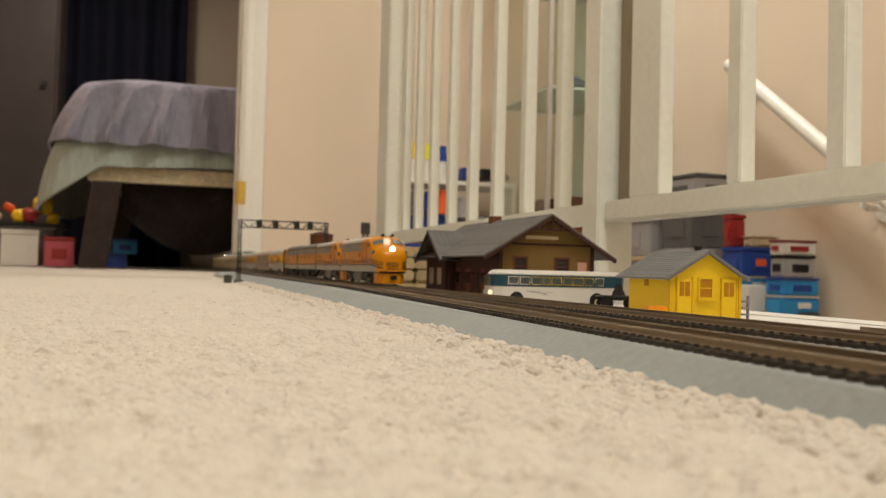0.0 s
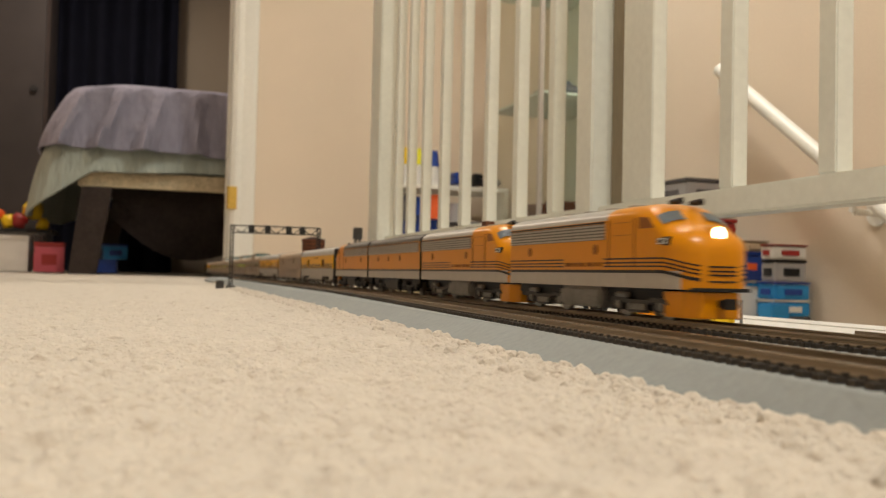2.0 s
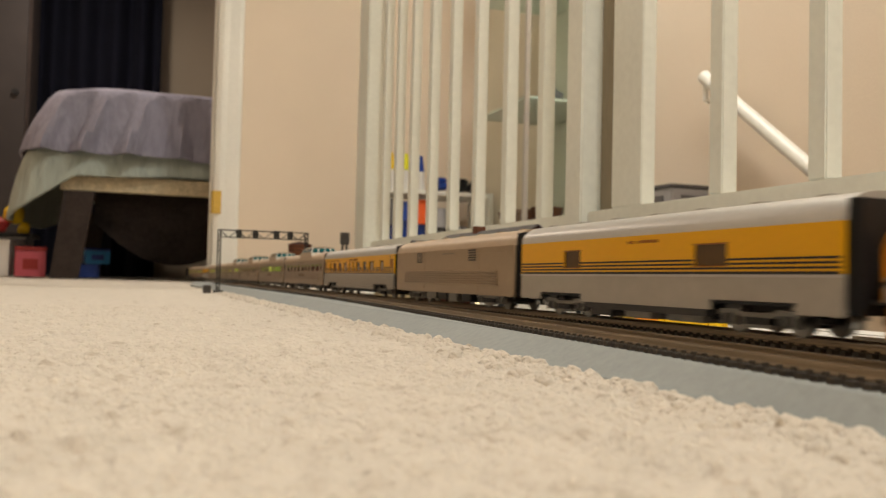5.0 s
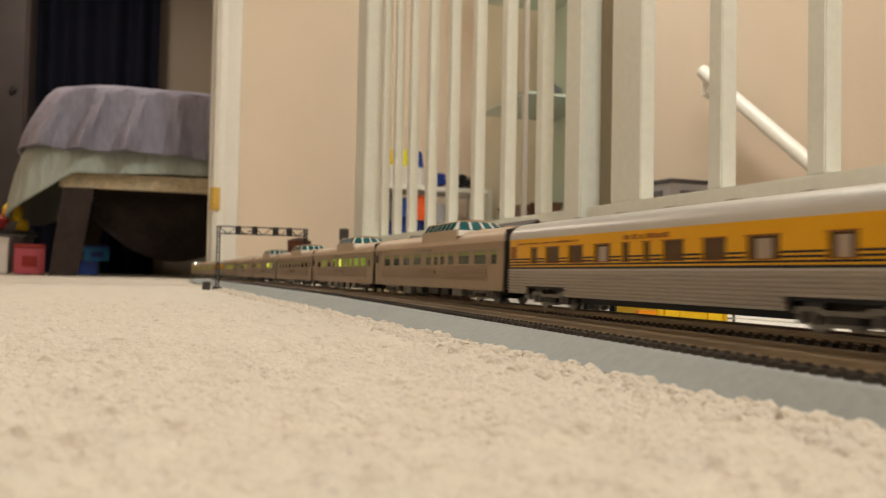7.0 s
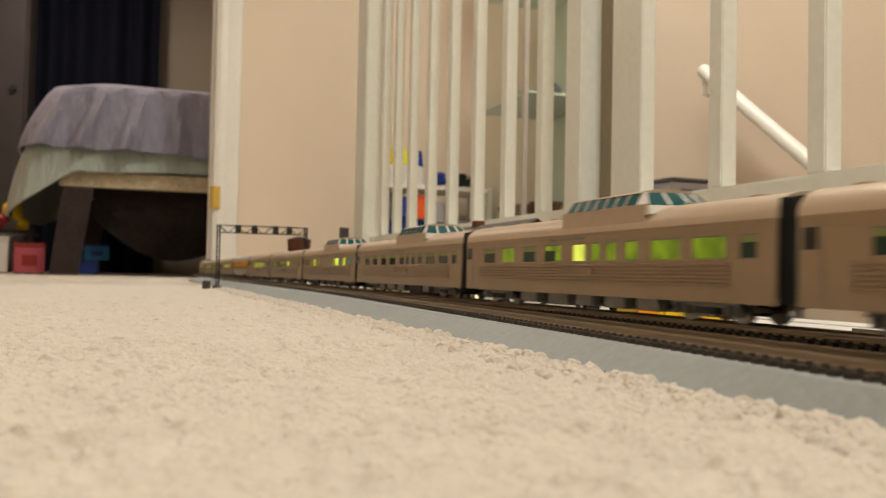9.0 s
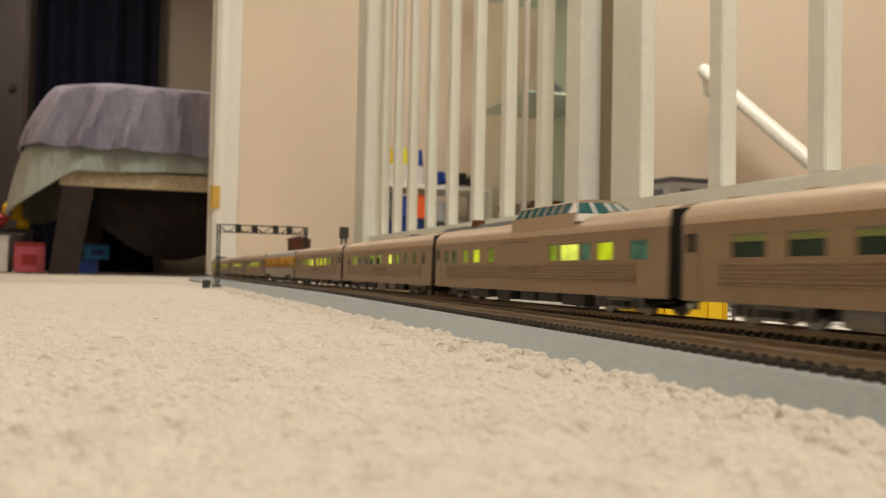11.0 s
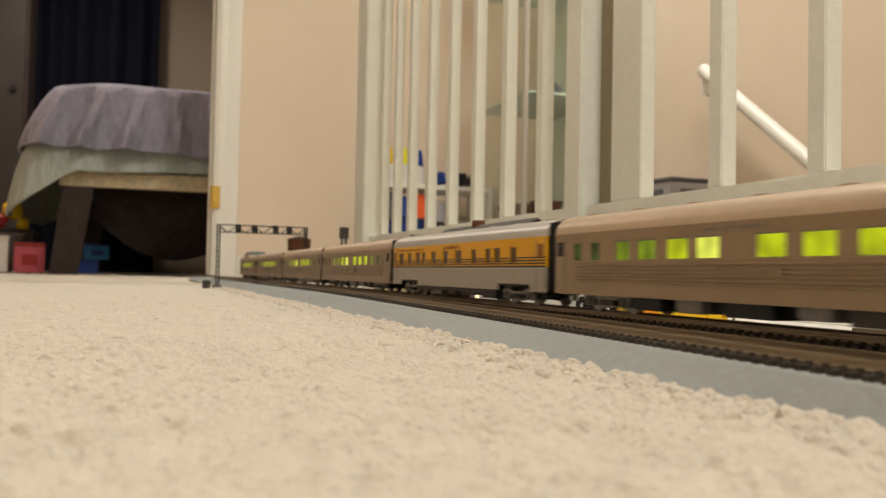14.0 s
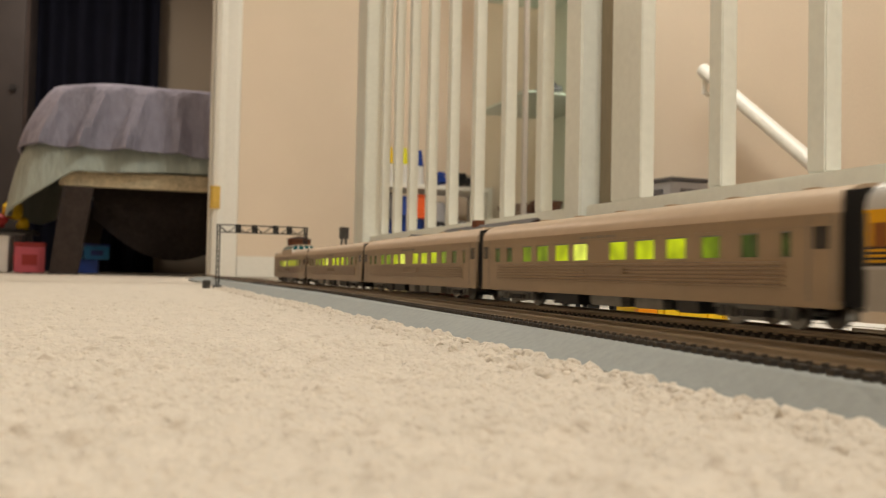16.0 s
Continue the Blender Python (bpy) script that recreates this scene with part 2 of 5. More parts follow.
def thing(name, m, label, category, group="", kind=""):
    ob = new(name)
    ob.matrix_basis = m
    ob.empty_display_size = 0.02
    return tagged(ob, label, category, group, kind)


def bx(name, dims, mats, parent=None, label="", bevel=0.0, at=None):
    b = bmesh.new()
    box(b, *dims)
    return part(name, b, mats, parent, label, bevel, at=at)


def solo(name, dims, mats, label, category, kind="", bevel=0.0, at=None, group=""):
    return tagged(bx(name, dims, mats, None, label, bevel, at), label, category, group, kind)


# ---- the hall, the stairwell and the bedroom ----
EAST, NORTH, WELL = 1.45, 3.70, 0.46       # east wall, wall with the bedroom door, edge of the stairwell
TOP = 2.35                                 # where the stairs begin to go down towards -Y
CEILING = 2.40


def carpet_sheet():
    """Looped pile: a fine uneven sheet near the lens, coarser behind."""
    b = bmesh.new()

    def pile(x, y, cell, amp):
        """Height of the looped pile: rounded nubs of a few millimetres with hollows between."""
        p = Vector((x / cell + 0.9 * noise.noise(Vector((x * 60, y * 60, 1))), y / cell + 0.9 * noise.noise(Vector((x * 60, y * 60, 5))), 0))
        d = noise.voronoi(p)[0]
        return amp * (1.0 - 1.5 * d[0] ** 1.6 + 0.55 * noise.noise(p * 0.33)) + amp * 0.35 * noise.noise(p * 2.6)

    def patch(x0, x1, y0, y1, step, amp, cell):
        nx, ny = round((x1 - x0) / step), round((y1 - y0) / step)
        grid = []
        for j in range(ny + 1):
            row = []
            for i in range(nx + 1):
                x, y = x0 + (x1 - x0) * i / nx, y0 + (y1 - y0) * j / ny
                row.append(b.verts.new((x, y, pile(x, y, cell, amp) - 0.0012)))
            grid.append(row)
        for j in range(ny):
            for i in range(nx):
                b.faces.new((grid[j][i], grid[j][i + 1], grid[j + 1][i + 1], grid[j + 1][i]))

    patch(-0.09, 0.1315, 0.035, 0.36, 0.0008, 0.0021, 0.0047)
    patch(-0.16, 0.1315, 0.36, 0.80, 0.0014, 0.0020, 0.0047)
    patch(-0.40, 0.1315, 0.80, 2.0, 0.005, 0.0012, 0.007)
    # fat loops along the cut edge beside the track board
    rnd = random.Random(17)
    ball = bmesh.new()
    bmesh.ops.create_icosphere(ball, subdivisions=2, radius=1.0)
    ball.verts.index_update()
    shape = [v.co.copy() for v in ball.verts]
    tris = [[v.index for v in f.verts] for f in ball.faces]
    ball.free()
    y = 0.06
    while y < 1.5:
        for _ in range(4):
            r = rnd.uniform(0.0020, 0.0034)
            m = Matrix.Translation((0.1322 - 0.022 * rnd.random() ** 1.6, y + rnd.uniform(-0.004, 0.004), rnd.uniform(-0.0022, -0.0008))) @ Euler((rnd.random() * 6, rnd.random() * 6, rnd.random() * 6)).to_matrix().to_4x4() @ Matrix.Diagonal((r * 1.2, r, r * 0.95, 1))
            vs = [b.verts.new(m @ (p * (1 + 0.22 * noise.noise(p * 1.7 + Vector((y * 90, r * 900, 0)))))) for p in shape]
            for t in tris:
                b.faces.new([vs[i] for i in t])
        y += rnd.uniform(0.0022, 0.0046) * (1 + y)
    return tagged(part("carpet_pile", b, CARPET, smooth=True), "cream looped wool carpet pile, thick and slightly flecked", "carpet", kind="stuff")


def floor_slab():
    b = bmesh.new()
    box(b, -1.6, WELL, -1.5, 7.0, -0.25, -0.004)
    box(b, WELL, EAST, TOP, 7.0, -0.25, -0.004)
    return tagged(part("floor", b, CARPET), "cream wool carpet over the hall and bedroom floor", "floor", kind="structure")


floor_slab()
carpet_sheet()


def wall(name, dims_list, mat, label):
    b = bmesh.new()
    for d in dims_list:
        box(b, *d)
    return tagged(part(name, b, mat), label, "wall", kind="structure")


DOOR_X = 0.275                             # clear edge of the bedroom doorway
wall("wall_north", [(DOOR_X + 0.02, EAST, NORTH, NORTH + 0.11, 0, CEILING), (-1.6, -0.745, NORTH, NORTH + 0.11, 0, CEILING),
                    (-0.745, DOOR_X + 0.02, NORTH, NORTH + 0.11, 2.08, CEILING)], WALL, "warm beige painted wall beside the bedroom door")
wall("wall_east", [(EAST, EAST + 0.1, -1.5, NORTH + 0.11, -2.8, CEILING)], WALL, "warm beige stairwell wall with a handrail")
wall("wall_west", [(-1.7, -1.6, -1.5, 7.0, 0, CEILING)], WALL, "beige painted hall wall")
wall("wall_south", [(-1.7, EAST + 0.1, -1.6, -1.5, -2.8, CEILING)], WALL, "beige painted hall wall")
wall("wall_bedroom_north", [(-1.6, 2.6, 6.6, 6.7, 0, CEILING)], WALL_SHADED, "olive grey bedroom wall, shade painted in")
wall("wall_bedroom_east", [(2.5, 2.6, NORTH + 0.11, 6.6, 0, CEILING)], WALL_SHADED, "olive grey bedroom wall, shade painted in")
wall("wall_well_west", [(WELL - 0.08, WELL - 0.004, -1.5, TOP, -2.8, -0.25)], WALL, "beige wall below the hall floor")
wall("wall_well_floor", [(WELL - 0.08, EAST, -1.5, TOP, -2.9, -2.8)], WALL, "floor at the foot of the stairs")
b = bmesh.new()
box(b, -1.7, 2.6, -1.6, 6.7, CEILING, CEILING + 0.1)
tagged(part("ceiling", b, CEIL), "white painted ceiling", "ceiling", kind="structure")
b = bmesh.new()
box(b, EAST, 2.6, NORTH + 0.11, 6.6, -0.25, -0.004)
tagged(part("floor_bedroom", b, CARPET), "cream carpet in the bedroom", "floor", kind="structure")


def door_frame():
    d = thing("door_1", pose(DOOR_X, NORTH, 0), "white painted door frame with a brass hinge, door open", "door frame", kind="structure")
    bx("jamb", (0.0, 0.019, -0.004, 0.115, 0, 2.06), TRIM, d, bevel=0.002)
    bx("doorstop", (-0.012, -0.001, 0.045, 0.075, 0, 2.04), TRIM, d, bevel=0.002)
    b = bmesh.new()
    extrude(b, [(0.006, 0), (0.006, -0.012), (0.022, -0.020), (0.045, -0.015), (0.085, -0.022), (0.100, -0.022), (0.104, -0.012), (0.104, -0.001), (0.006, -0.001)], 0, 2.1)
    for v in b.verts:
        v.co = Vector((v.co.x, v.co.z, v.co.y))
    part("casing", b, TRIM, d, bevel=0.0)
    bx("jamb", (-1.019, -1.0, -0.004, 0.115, 0, 2.06), TRIM, d, bevel=0.002)
    bx("head", (-1.0, 0.0, -0.004, 0.115, 2.04, 2.06), TRIM, d)
    h = bx("hinge", (-0.006, 0.030, -0.0262, -0.0228, 0.283, 0.378), BRASS, d, "brass butt hinge", bevel=0.001)
    b = bmesh.new()
    for k in range(5):
        cyl(b, (-0.006, -0.030, 0.283 + k * 0.019), 0.006, 0.0178, "z", 12)
    part("knuckle", b, BRASS, h)
    for k in range(3):
        b = bmesh.new()
        cyl(b, (0.018, -0.0263, 0.300 + k * 0.03), 0.004, -0.0015, "y", 10)
        part("screw", b, BRASS, h)


door_frame()
b = bmesh.new()
box(b, DOOR_X + 0.106, EAST - 0.014, NORTH - 0.014, NORTH - 0.001, 0, 0.09)
tagged(part("baseboard", b, TRIM, bevel=0.003), "white painted skirting board", "baseboard", kind="structure")


def stairs():
    s = thing("stairs", pose(0, TOP, 0), "carpeted stairs going down beside the wall", "stairs", kind="structure")
    for k in range(1, 13):
        bx("step", (WELL + 0.002, EAST - 0.004, -0.26 * k, -0.26 * (k - 1) + 0.02, -0.19 * k - 0.19, -0.19 * k), CARPET, s, bevel=0.008)
    # skirting board that follows the slope on the wall
    b = bmesh.new()
    n = 12
    prof = [(0.1, 0.10), (0.1, -0.1), (-0.26 * n, -0.19 * n - 0.1), (-0.26 * n, -0.19 * n + 0.24), (-0.26, 0.05), (-0.1, 0.10)]
    extrude(b, prof, EAST - 0.022, EAST - 0.003, axis="x")
    part("stringer", b, TRIM, s, "white painted sloping skirting")


stairs()


def handrail():
    h = thing("handrail", pose(EAST - 0.07, 1.54, 0.314), "pale varnished handrail on brackets on the stairwell wall", "handrail", kind="structure")
    b = bmesh.new()
    cyl(b, (0, 0, 0), 0.0175, 2.44, "y", 20)
    ang = math.degrees(math.atan2(0.29, 0.39))
    part("rail", b, TRIM, h, smooth=True, at=pose(0, -1.6, -1.19, ang))
    for k in (-0.9, -0.1, 0.35):
        b = bmesh.new()
        cyl(b, (0.004, 0, -0.06), 0.007, 0.066, "x", 10)
        cyl(b, (0.0, 0, -0.06), 0.007, 0.05, "z", 10)
        cyl(b, (0.063, 0, -0.06), 0.028, 0.006, "x", 16)
        part("bracket", b, TRIM, h, at=pose(0, k, k * 0.745))


handrail()


def railing():
    r = thing("stair_railing", pose(0.5, 0, 0), "white painted railing with square balusters along the stairwell", "railing", kind="structure")
    bx("bottom_rail", (-0.014, 0.014, -0.6, 0.887, 0.088, 0.112), RAILP, r, bevel=0.002)
    bx("bottom_rail", (-0.014, 0.014, 0.929, 1.884, 0.088, 0.112), RAILP, r, bevel=0.002)
    bx("top_rail", (-0.022, 0.022, -0.6, 1.884, 0.93, 0.97), RAILP, r, bevel=0.006)
    bx("newel_post", (-0.022, 0.024, 0.888, 0.928, -0.004, 1.02), RAILP, r, bevel=0.002)
    bx("half_post", (-0.0085, 0.0085, 0.781, 0.842, 0.113, 0.929), RAILP, r, bevel=0.0012)
    # strip added to darken the shaded gap between newel and half post
    bx("gap_shade_strip", (0.004, 0.012, 0.8425, 0.8875, 0.113, 0.929), GAP_SHADE, r, "brown strip standing in for the shaded gap")
    bx("end_post", (-0.03, 0.015, 1.885, 1.975, -0.004, 2.39), RAILP, r, bevel=0.003)
    me = None
    for y in [-0.26 - 0.125, -0.26, -0.135, -0.005, 0.12, 0.25, 0.38, 0.523, 0.648,
              1.018, 1.137, 1.256, 1.374, 1.488, 1.604, 1.708, 1.808]:
        if me is None:
            q = bmesh.new()
            box(q, -0.0085, 0.0085, 0, 0.0195, 0.113, 0.929)
            me = mesh_of("baluster", q, RAILP, 0.0012)
        again("baluster", me, r, pose(0, y, 0))
    bx("kerb", (-0.075, -0.035, -1.4, 1.884, -0.0035, 0.0012), WHITE_BOARD, r, "white painted nosing at the floor's edge", bevel=0.001)


railing()

# ---- model railway: boards, tracks ----
RAILZ = 0.0118
XT = 0.2207                                 # centre line of the track that carries the train


def boards():
    t = thing("grey_track_board", pose(0, 0, 0), "grey foam board under the model railway track", "track board")
    # sloping shoulder whose upper edge follows the ends of the ties
    for y0, y1 in ((-0.9, 1.30), (1.3005, 2.60)):
        b = bmesh.new()
        rings = []
        n = round((y1 - y0) / 0.02)
        for i in range(n + 1):
            y = y0 + (y1 - y0) * i / n
            xt = min(siding(y) - 0.0148, 0.150)
            z = RAILZ - 0.0041
            rings.append([b.verts.new((x, y, v)) for x, v in ((0.2395, -0.003), (0.1335, -0.003), (0.1335, 0.0), (xt - 0.0006, z - 0.0006), (xt + 0.0004, z), (0.2395, z))])
        for ra, rb in zip(rings, rings[1:]):
            for i in range(6):
                j = (i + 1) % 6
                b.faces.new((ra[i], rb[i], rb[j], ra[j]))
        b.faces.new(rings[0]), b.faces.new(rings[-1][::-1])
        bmesh.ops.recalc_face_normals(b, faces=b.faces[:])
        part("board", b, BOARD, t)
    w = thing("white_base_board", pose(0, 0, 0), "white foam board under the model buildings", "base board")
    bx("sheet", (0.241, 0.424, -0.6, 0.62, -0.003, 0.0006), WHITE_BOARD, w, bevel=0.0005)
    bx("sheet", (0.241, 0.424, 0.621, 1.15, -0.003, 0.0004), WHITE_BOARD, w, bevel=0.0005)


def path(s):
    """Point and heading (degrees) of the running line, s metres along it; it bends off behind the doorway."""
    if s < 4.05:
        return XT, s, 0.0
    a = (s - 4.05) / 0.62
    return XT + 0.62 * (1 - math.cos(a)), 4.05 + 0.62 * math.sin(a), -math.degrees(a)


def siding(y):
    """Centre of the near track; it closes on the running line in the distance."""
    k = min(max((y + 0.05) / 0.95, 0), 1)
    return 0.1485 + 0.041 * (k * k * (3 - 2 * k) * 0.35 + k * 0.65)


boards()


def track(name, line, y0, y1, label, near):
    t = thing(name, pose(0, 0, 0), label, "model railway track")
    for side in (-1, 1):
        b = bmesh.new()
        n = max(2, int((y1 - y0) / 0.05))
        # flat-bottomed rail section
        sec = [(-0.0011, -0.0025), (0.0011, -0.0025), (0.0011, -0.0021), (0.00035, -0.0017), (0.00035, -0.0009), (0.0006, -0.0006), (0.0006, 0.0), (-0.0006, 0.0), (-0.0006, -0.0006), (-0.00035, -0.0009), (-0.00035, -0.0017), (-0.0011, -0.0021)]
        rings = []
        for i in range(n + 1):
            y = y0 + (y1 - y0) * i / n
            x, yy, rz = line(y)
            m = pose(x, yy, RAILZ, 0, 0, rz)
            rings.append([b.verts.new(m @ Vector((side * 0.0088 + p, 0, q))) for p, q in sec])
        for r0, r1 in zip(rings, rings[1:]):
            for i in range(12):
                j = (i + 1) % 12
                b.faces.new((r0[i], r0[j], r1[j], r1[i])).material_index = 1 if i == 6 else 0
        part("rail", b, [RAIL, RAILTOP], t)
    b = bmesh.new()
    box(b, -0.0136, 0.0136, -0.00125, 0.00125, -0.0041, -0.0026)
    for sx in (-0.0088, 0.0088):
        box(b, sx - 0.0019, sx + 0.0019, -0.0007, 0.0007, -0.0026, -0.0019)
    me = mesh_of("tie", b, TIE)
    far = bmesh.new()
    y, k = y0, 0
    while y < y1:
        x, yy, rz = line(y)
        m = pose(x, yy, RAILZ, 0, 0, rz)
        if near[0] < y < near[1] and k < 290:
            again("tie", me, t, m)
            k += 1
        else:
            for d in ((-0.0136, 0.0136, -0.00125, 0.00125, -0.0041, -0.0026),):
                vs = box(far, *d)
                for v in vs:
                    v.co = m @ v.co
        y += 0.0052
    tagged(part("sleeper_run", far, TIE, t), kind="stuff")
    return t


track("running_track", path, -0.9, 5.6, "model track with brown rails on black plastic ties", (0.05, 1.5))
track("siding_track", lambda y: (siding(y), y, -math.degrees(math.atan((siding(y + 0.01) - siding(y)) / 0.01))), -0.6, 2.3,
      "empty model siding with brown rails on black ties", (0.02, 1.5))
# ---- the train ----
def arc_profile(w, side_top, top, n=7):
    """Right half of a roof: from the eave (w, side_top) up to the ridge (0, top)."""
    pts = []
    for i in range(n + 1):
        a = math.pi / 2 * i / n
        pts.append((w * math.cos(a) ** 0.75, side_top + (top - side_top) * math.sin(a) ** 0.9))
    return pts


def truck(parent, y, mats=(TRUCK_SILVER, DARKGREY)):
    t = bx("truck", (-0.009, 0.009, -0.0105, 0.0105, 0.0032, 0.0105), DARKGREY, parent, "grey open truck frame with coil springs", at=pose(0, y, 0))
    for s in (-1, 1):
        # open cast frame: a dropped beam, pedestals round the axle boxes, a spring plank with coils, a brake cylinder
        b = bmesh.new()
        x0, x1 = sorted((s * 0.0120, s * 0.0148))
        extrude(b, [(-0.0200, 0.0062), (-0.0185, 0.0086), (-0.0100, 0.0092), (-0.0070, 0.0078), (0.0070, 0.0078), (0.0100, 0.0092), (0.0185, 0.0086), (0.0200, 0.0062),
                    (0.0178, 0.0070), (0.0110, 0.0074), (0.0075, 0.0060), (-0.0075, 0.0060), (-0.0110, 0.0074), (-0.0178, 0.0070)], x0, x1, axis="x")
        for yy in (-0.0145, 0.0145):
            for d in (-0.0034, 0.0022):
                box(b, x0, x1, yy + d, yy + d + 0.0012, 0.0030, 0.0074)
        box(b, x0, x1, -0.0062, 0.0062, 0.0024, 0.0036)
        part("sideframe", b, mats[0], t)
        for name, c, r, h, ax in [("axle_box", (s * 0.0150 - (0 if s > 0 else -0.0014) - 0.0007, yy, 0.0056), 0.0021, 0.0014, "x") for yy in (-0.0145, 0.0145)] \
                + [("spring", (s * 0.0146, yy, 0.0036), 0.0014, 0.0026, "z") for yy in (-0.0040, 0, 0.0040)] + [("brake_cylinder", (s * 0.0140, 0.0072, 0.0098), 0.0013, 0.0075, "y")]:
            b = bmesh.new()
            cyl(b, c, r, h, ax, 10)
            part(name, b, mats[1], t)
    for yy in (-0.0145, 0.0145):
        b = bmesh.new()
        for s in (-1, 1):
            cyl(b, (s * 0.0083 - 0.0012, yy, 0.0055), 0.0055, 0.0024, "x", 18)
        cyl(b, (-0.0085, yy, 0.0055), 0.001, 0.017, "x", 8)
        part("wheelset", b, STEEL, t)
    return t


def dome_top(c, L, dome, top):
    """Observation dome: flush side walls, a row of raked panes, a roof strip and a faceted windscreen."""
    d0, d1 = -L / 2 + dome[0], -L / 2 + dome[1]
    xs, zs, xt, zt = 0.0168, 0.0486, 0.0138, 0.0541
    b = bmesh.new()
    for s in (-1, 1):
        x0, x1 = sorted((s * (xs - 0.0012), s * (xs + 0.0004)))
        box(b, x0, x1, d0 + 0.008, d1, 0.0378, zs)
        r0, r1 = sorted((s * (xs + 0.0004), s * (xs + 0.0007)))
        box(b, r0, r1, d0 + 0.010, d1 - 0.002, zs - 0.0010, zs - 0.0004)
    box(b, -xs + 0.0013, xs - 0.0013, d1 - 0.0012, d1 - 0.0002, 0.0400, zs)
    dm = part("dome", b, top, c, "silver dome with teal glass and a pale windscreen frame", bevel=0.0003)
    b = bmesh.new()
    prof = [(xt + 0.0004, zt), (xt - 0.001, zt + 0.0009), (xt * 0.6, zt + 0.0017), (0, zt + 0.0021), (-xt * 0.6, zt + 0.0017), (-xt + 0.001, zt + 0.0009), (-xt - 0.0004, zt)]
    extrude(b, prof, d0 + 0.014, d1 - 0.007)
    part("dome_roof", b, top, dm, smooth=False)

    def plate(name, pts, mat, thick=0.0005):
        q = bmesh.new()
        va = [q.verts.new(p) for p in pts]
        mid = Vector((0, (d0 + d1) / 2, 0.045))
        f = q.faces.new(va)
        f.normal_update()
        n = f.normal if f.normal.dot(Vector(pts[0]) - mid) > 0 else -f.normal
        vb = [q.verts.new(Vector(p) - n * thick) for p in pts]
        q.faces.new(vb[::-1])
        for i in range(4):
            q.faces.new((va[i], vb[i], vb[(i + 1) % 4], va[(i + 1) % 4]))
        part(name, q, mat, dm)

    n, g = 7, 0.0005
    ya, yb = d0 + 0.0165, d1 - 0.004
    for s in (-1, 1):
        for k in range(n):
            a, e = ya + (yb - ya) * k / n, ya + (yb - ya) * (k + 1) / n
            rake = 0.0022 if k == n - 1 else 0.0
            plate("dome_pane", [(s * xs, a + g, zs), (s * xs, e - g, zs), (s * xt, e - g - rake, zt), (s * xt, a + g, zt)], DOME_GLASS)
            plate("dome_rib", [(s * (xs + 0.0002), e - g, zs), (s * (xs + 0.0002), e + g, zs), (s * (xt + 0.0002), e + g - rake, zt), (s * (xt + 0.0002), e - g - rake, zt)], top, 0.0008)
        # pale corner post beside the windscreen
        plate("corner_post", [(s * xs, d0 + 0.0065, zs), (s * xs, d0 + 0.0160, zs), (s * xt, d0 + 0.0160, zt), (s * xt, d0 + 0.0125, zt)], WHITE)
    plate("rear_pane", [(-0.0135, d1 - 0.0010, zs), (0.0135, d1 - 0.0010, zs), (xt - 0.002, d1 - 0.007, zt), (-xt + 0.002, d1 - 0.007, zt)], DOME_GLASS)
    xf = [-xs, -0.0088, 0, 0.0088, xs]
    yf = [d0 + 0.0060, d0 + 0.0018, d0, d0 + 0.0018, d0 + 0.0060]
    for i in range(4):
        (xa, y0), (xb, y1) = (xf[i], yf[i]), (xf[i + 1], yf[i + 1])
        plate("windscreen", [(xa + 0.0007, y0, zs - 0.0004), (xb - 0.0007, y1, zs - 0.0004), (xb * 0.82 - 0.0006, y1 + 0.0085, zt), (xa * 0.82 + 0.0006, y0 + 0.0085, zt)], DOME_GLASS)
    for xa, y0 in zip(xf[1:4], yf[1:4]):
        plate("windscreen_post", [(xa - 0.0007, y0 - 0.0001, zs - 0.0004), (xa + 0.0007, y0 - 0.0001, zs - 0.0004), (xa * 0.82 + 0.0006, y0 + 0.0084, zt), (xa * 0.82 - 0.0006, y0 + 0.0084, zt)], WHITE, 0.0007)
    # silver cowl coloured white for the light it catches
    b = bmesh.new()
    lo = list(zip(xf, yf)) + [(xs, d0 + 0.013), (-xs, d0 + 0.013)]
    va = [b.verts.new((x * 1.02, y - 0.0012, 0.0440)) for x, y in lo]
    vb = [b.verts.new((x, y, zs - 0.0006)) for x, y in lo]
    b.faces.new(va[::-1]), b.faces.new(vb)
    for i in range(7):
        b.faces.new((va[i], va[(i + 1) % 7], vb[(i + 1) % 7], vb[i]))
    part("windscreen_cowl", b, WHITE, dm, "silver windscreen cowl with its gleam painted white")


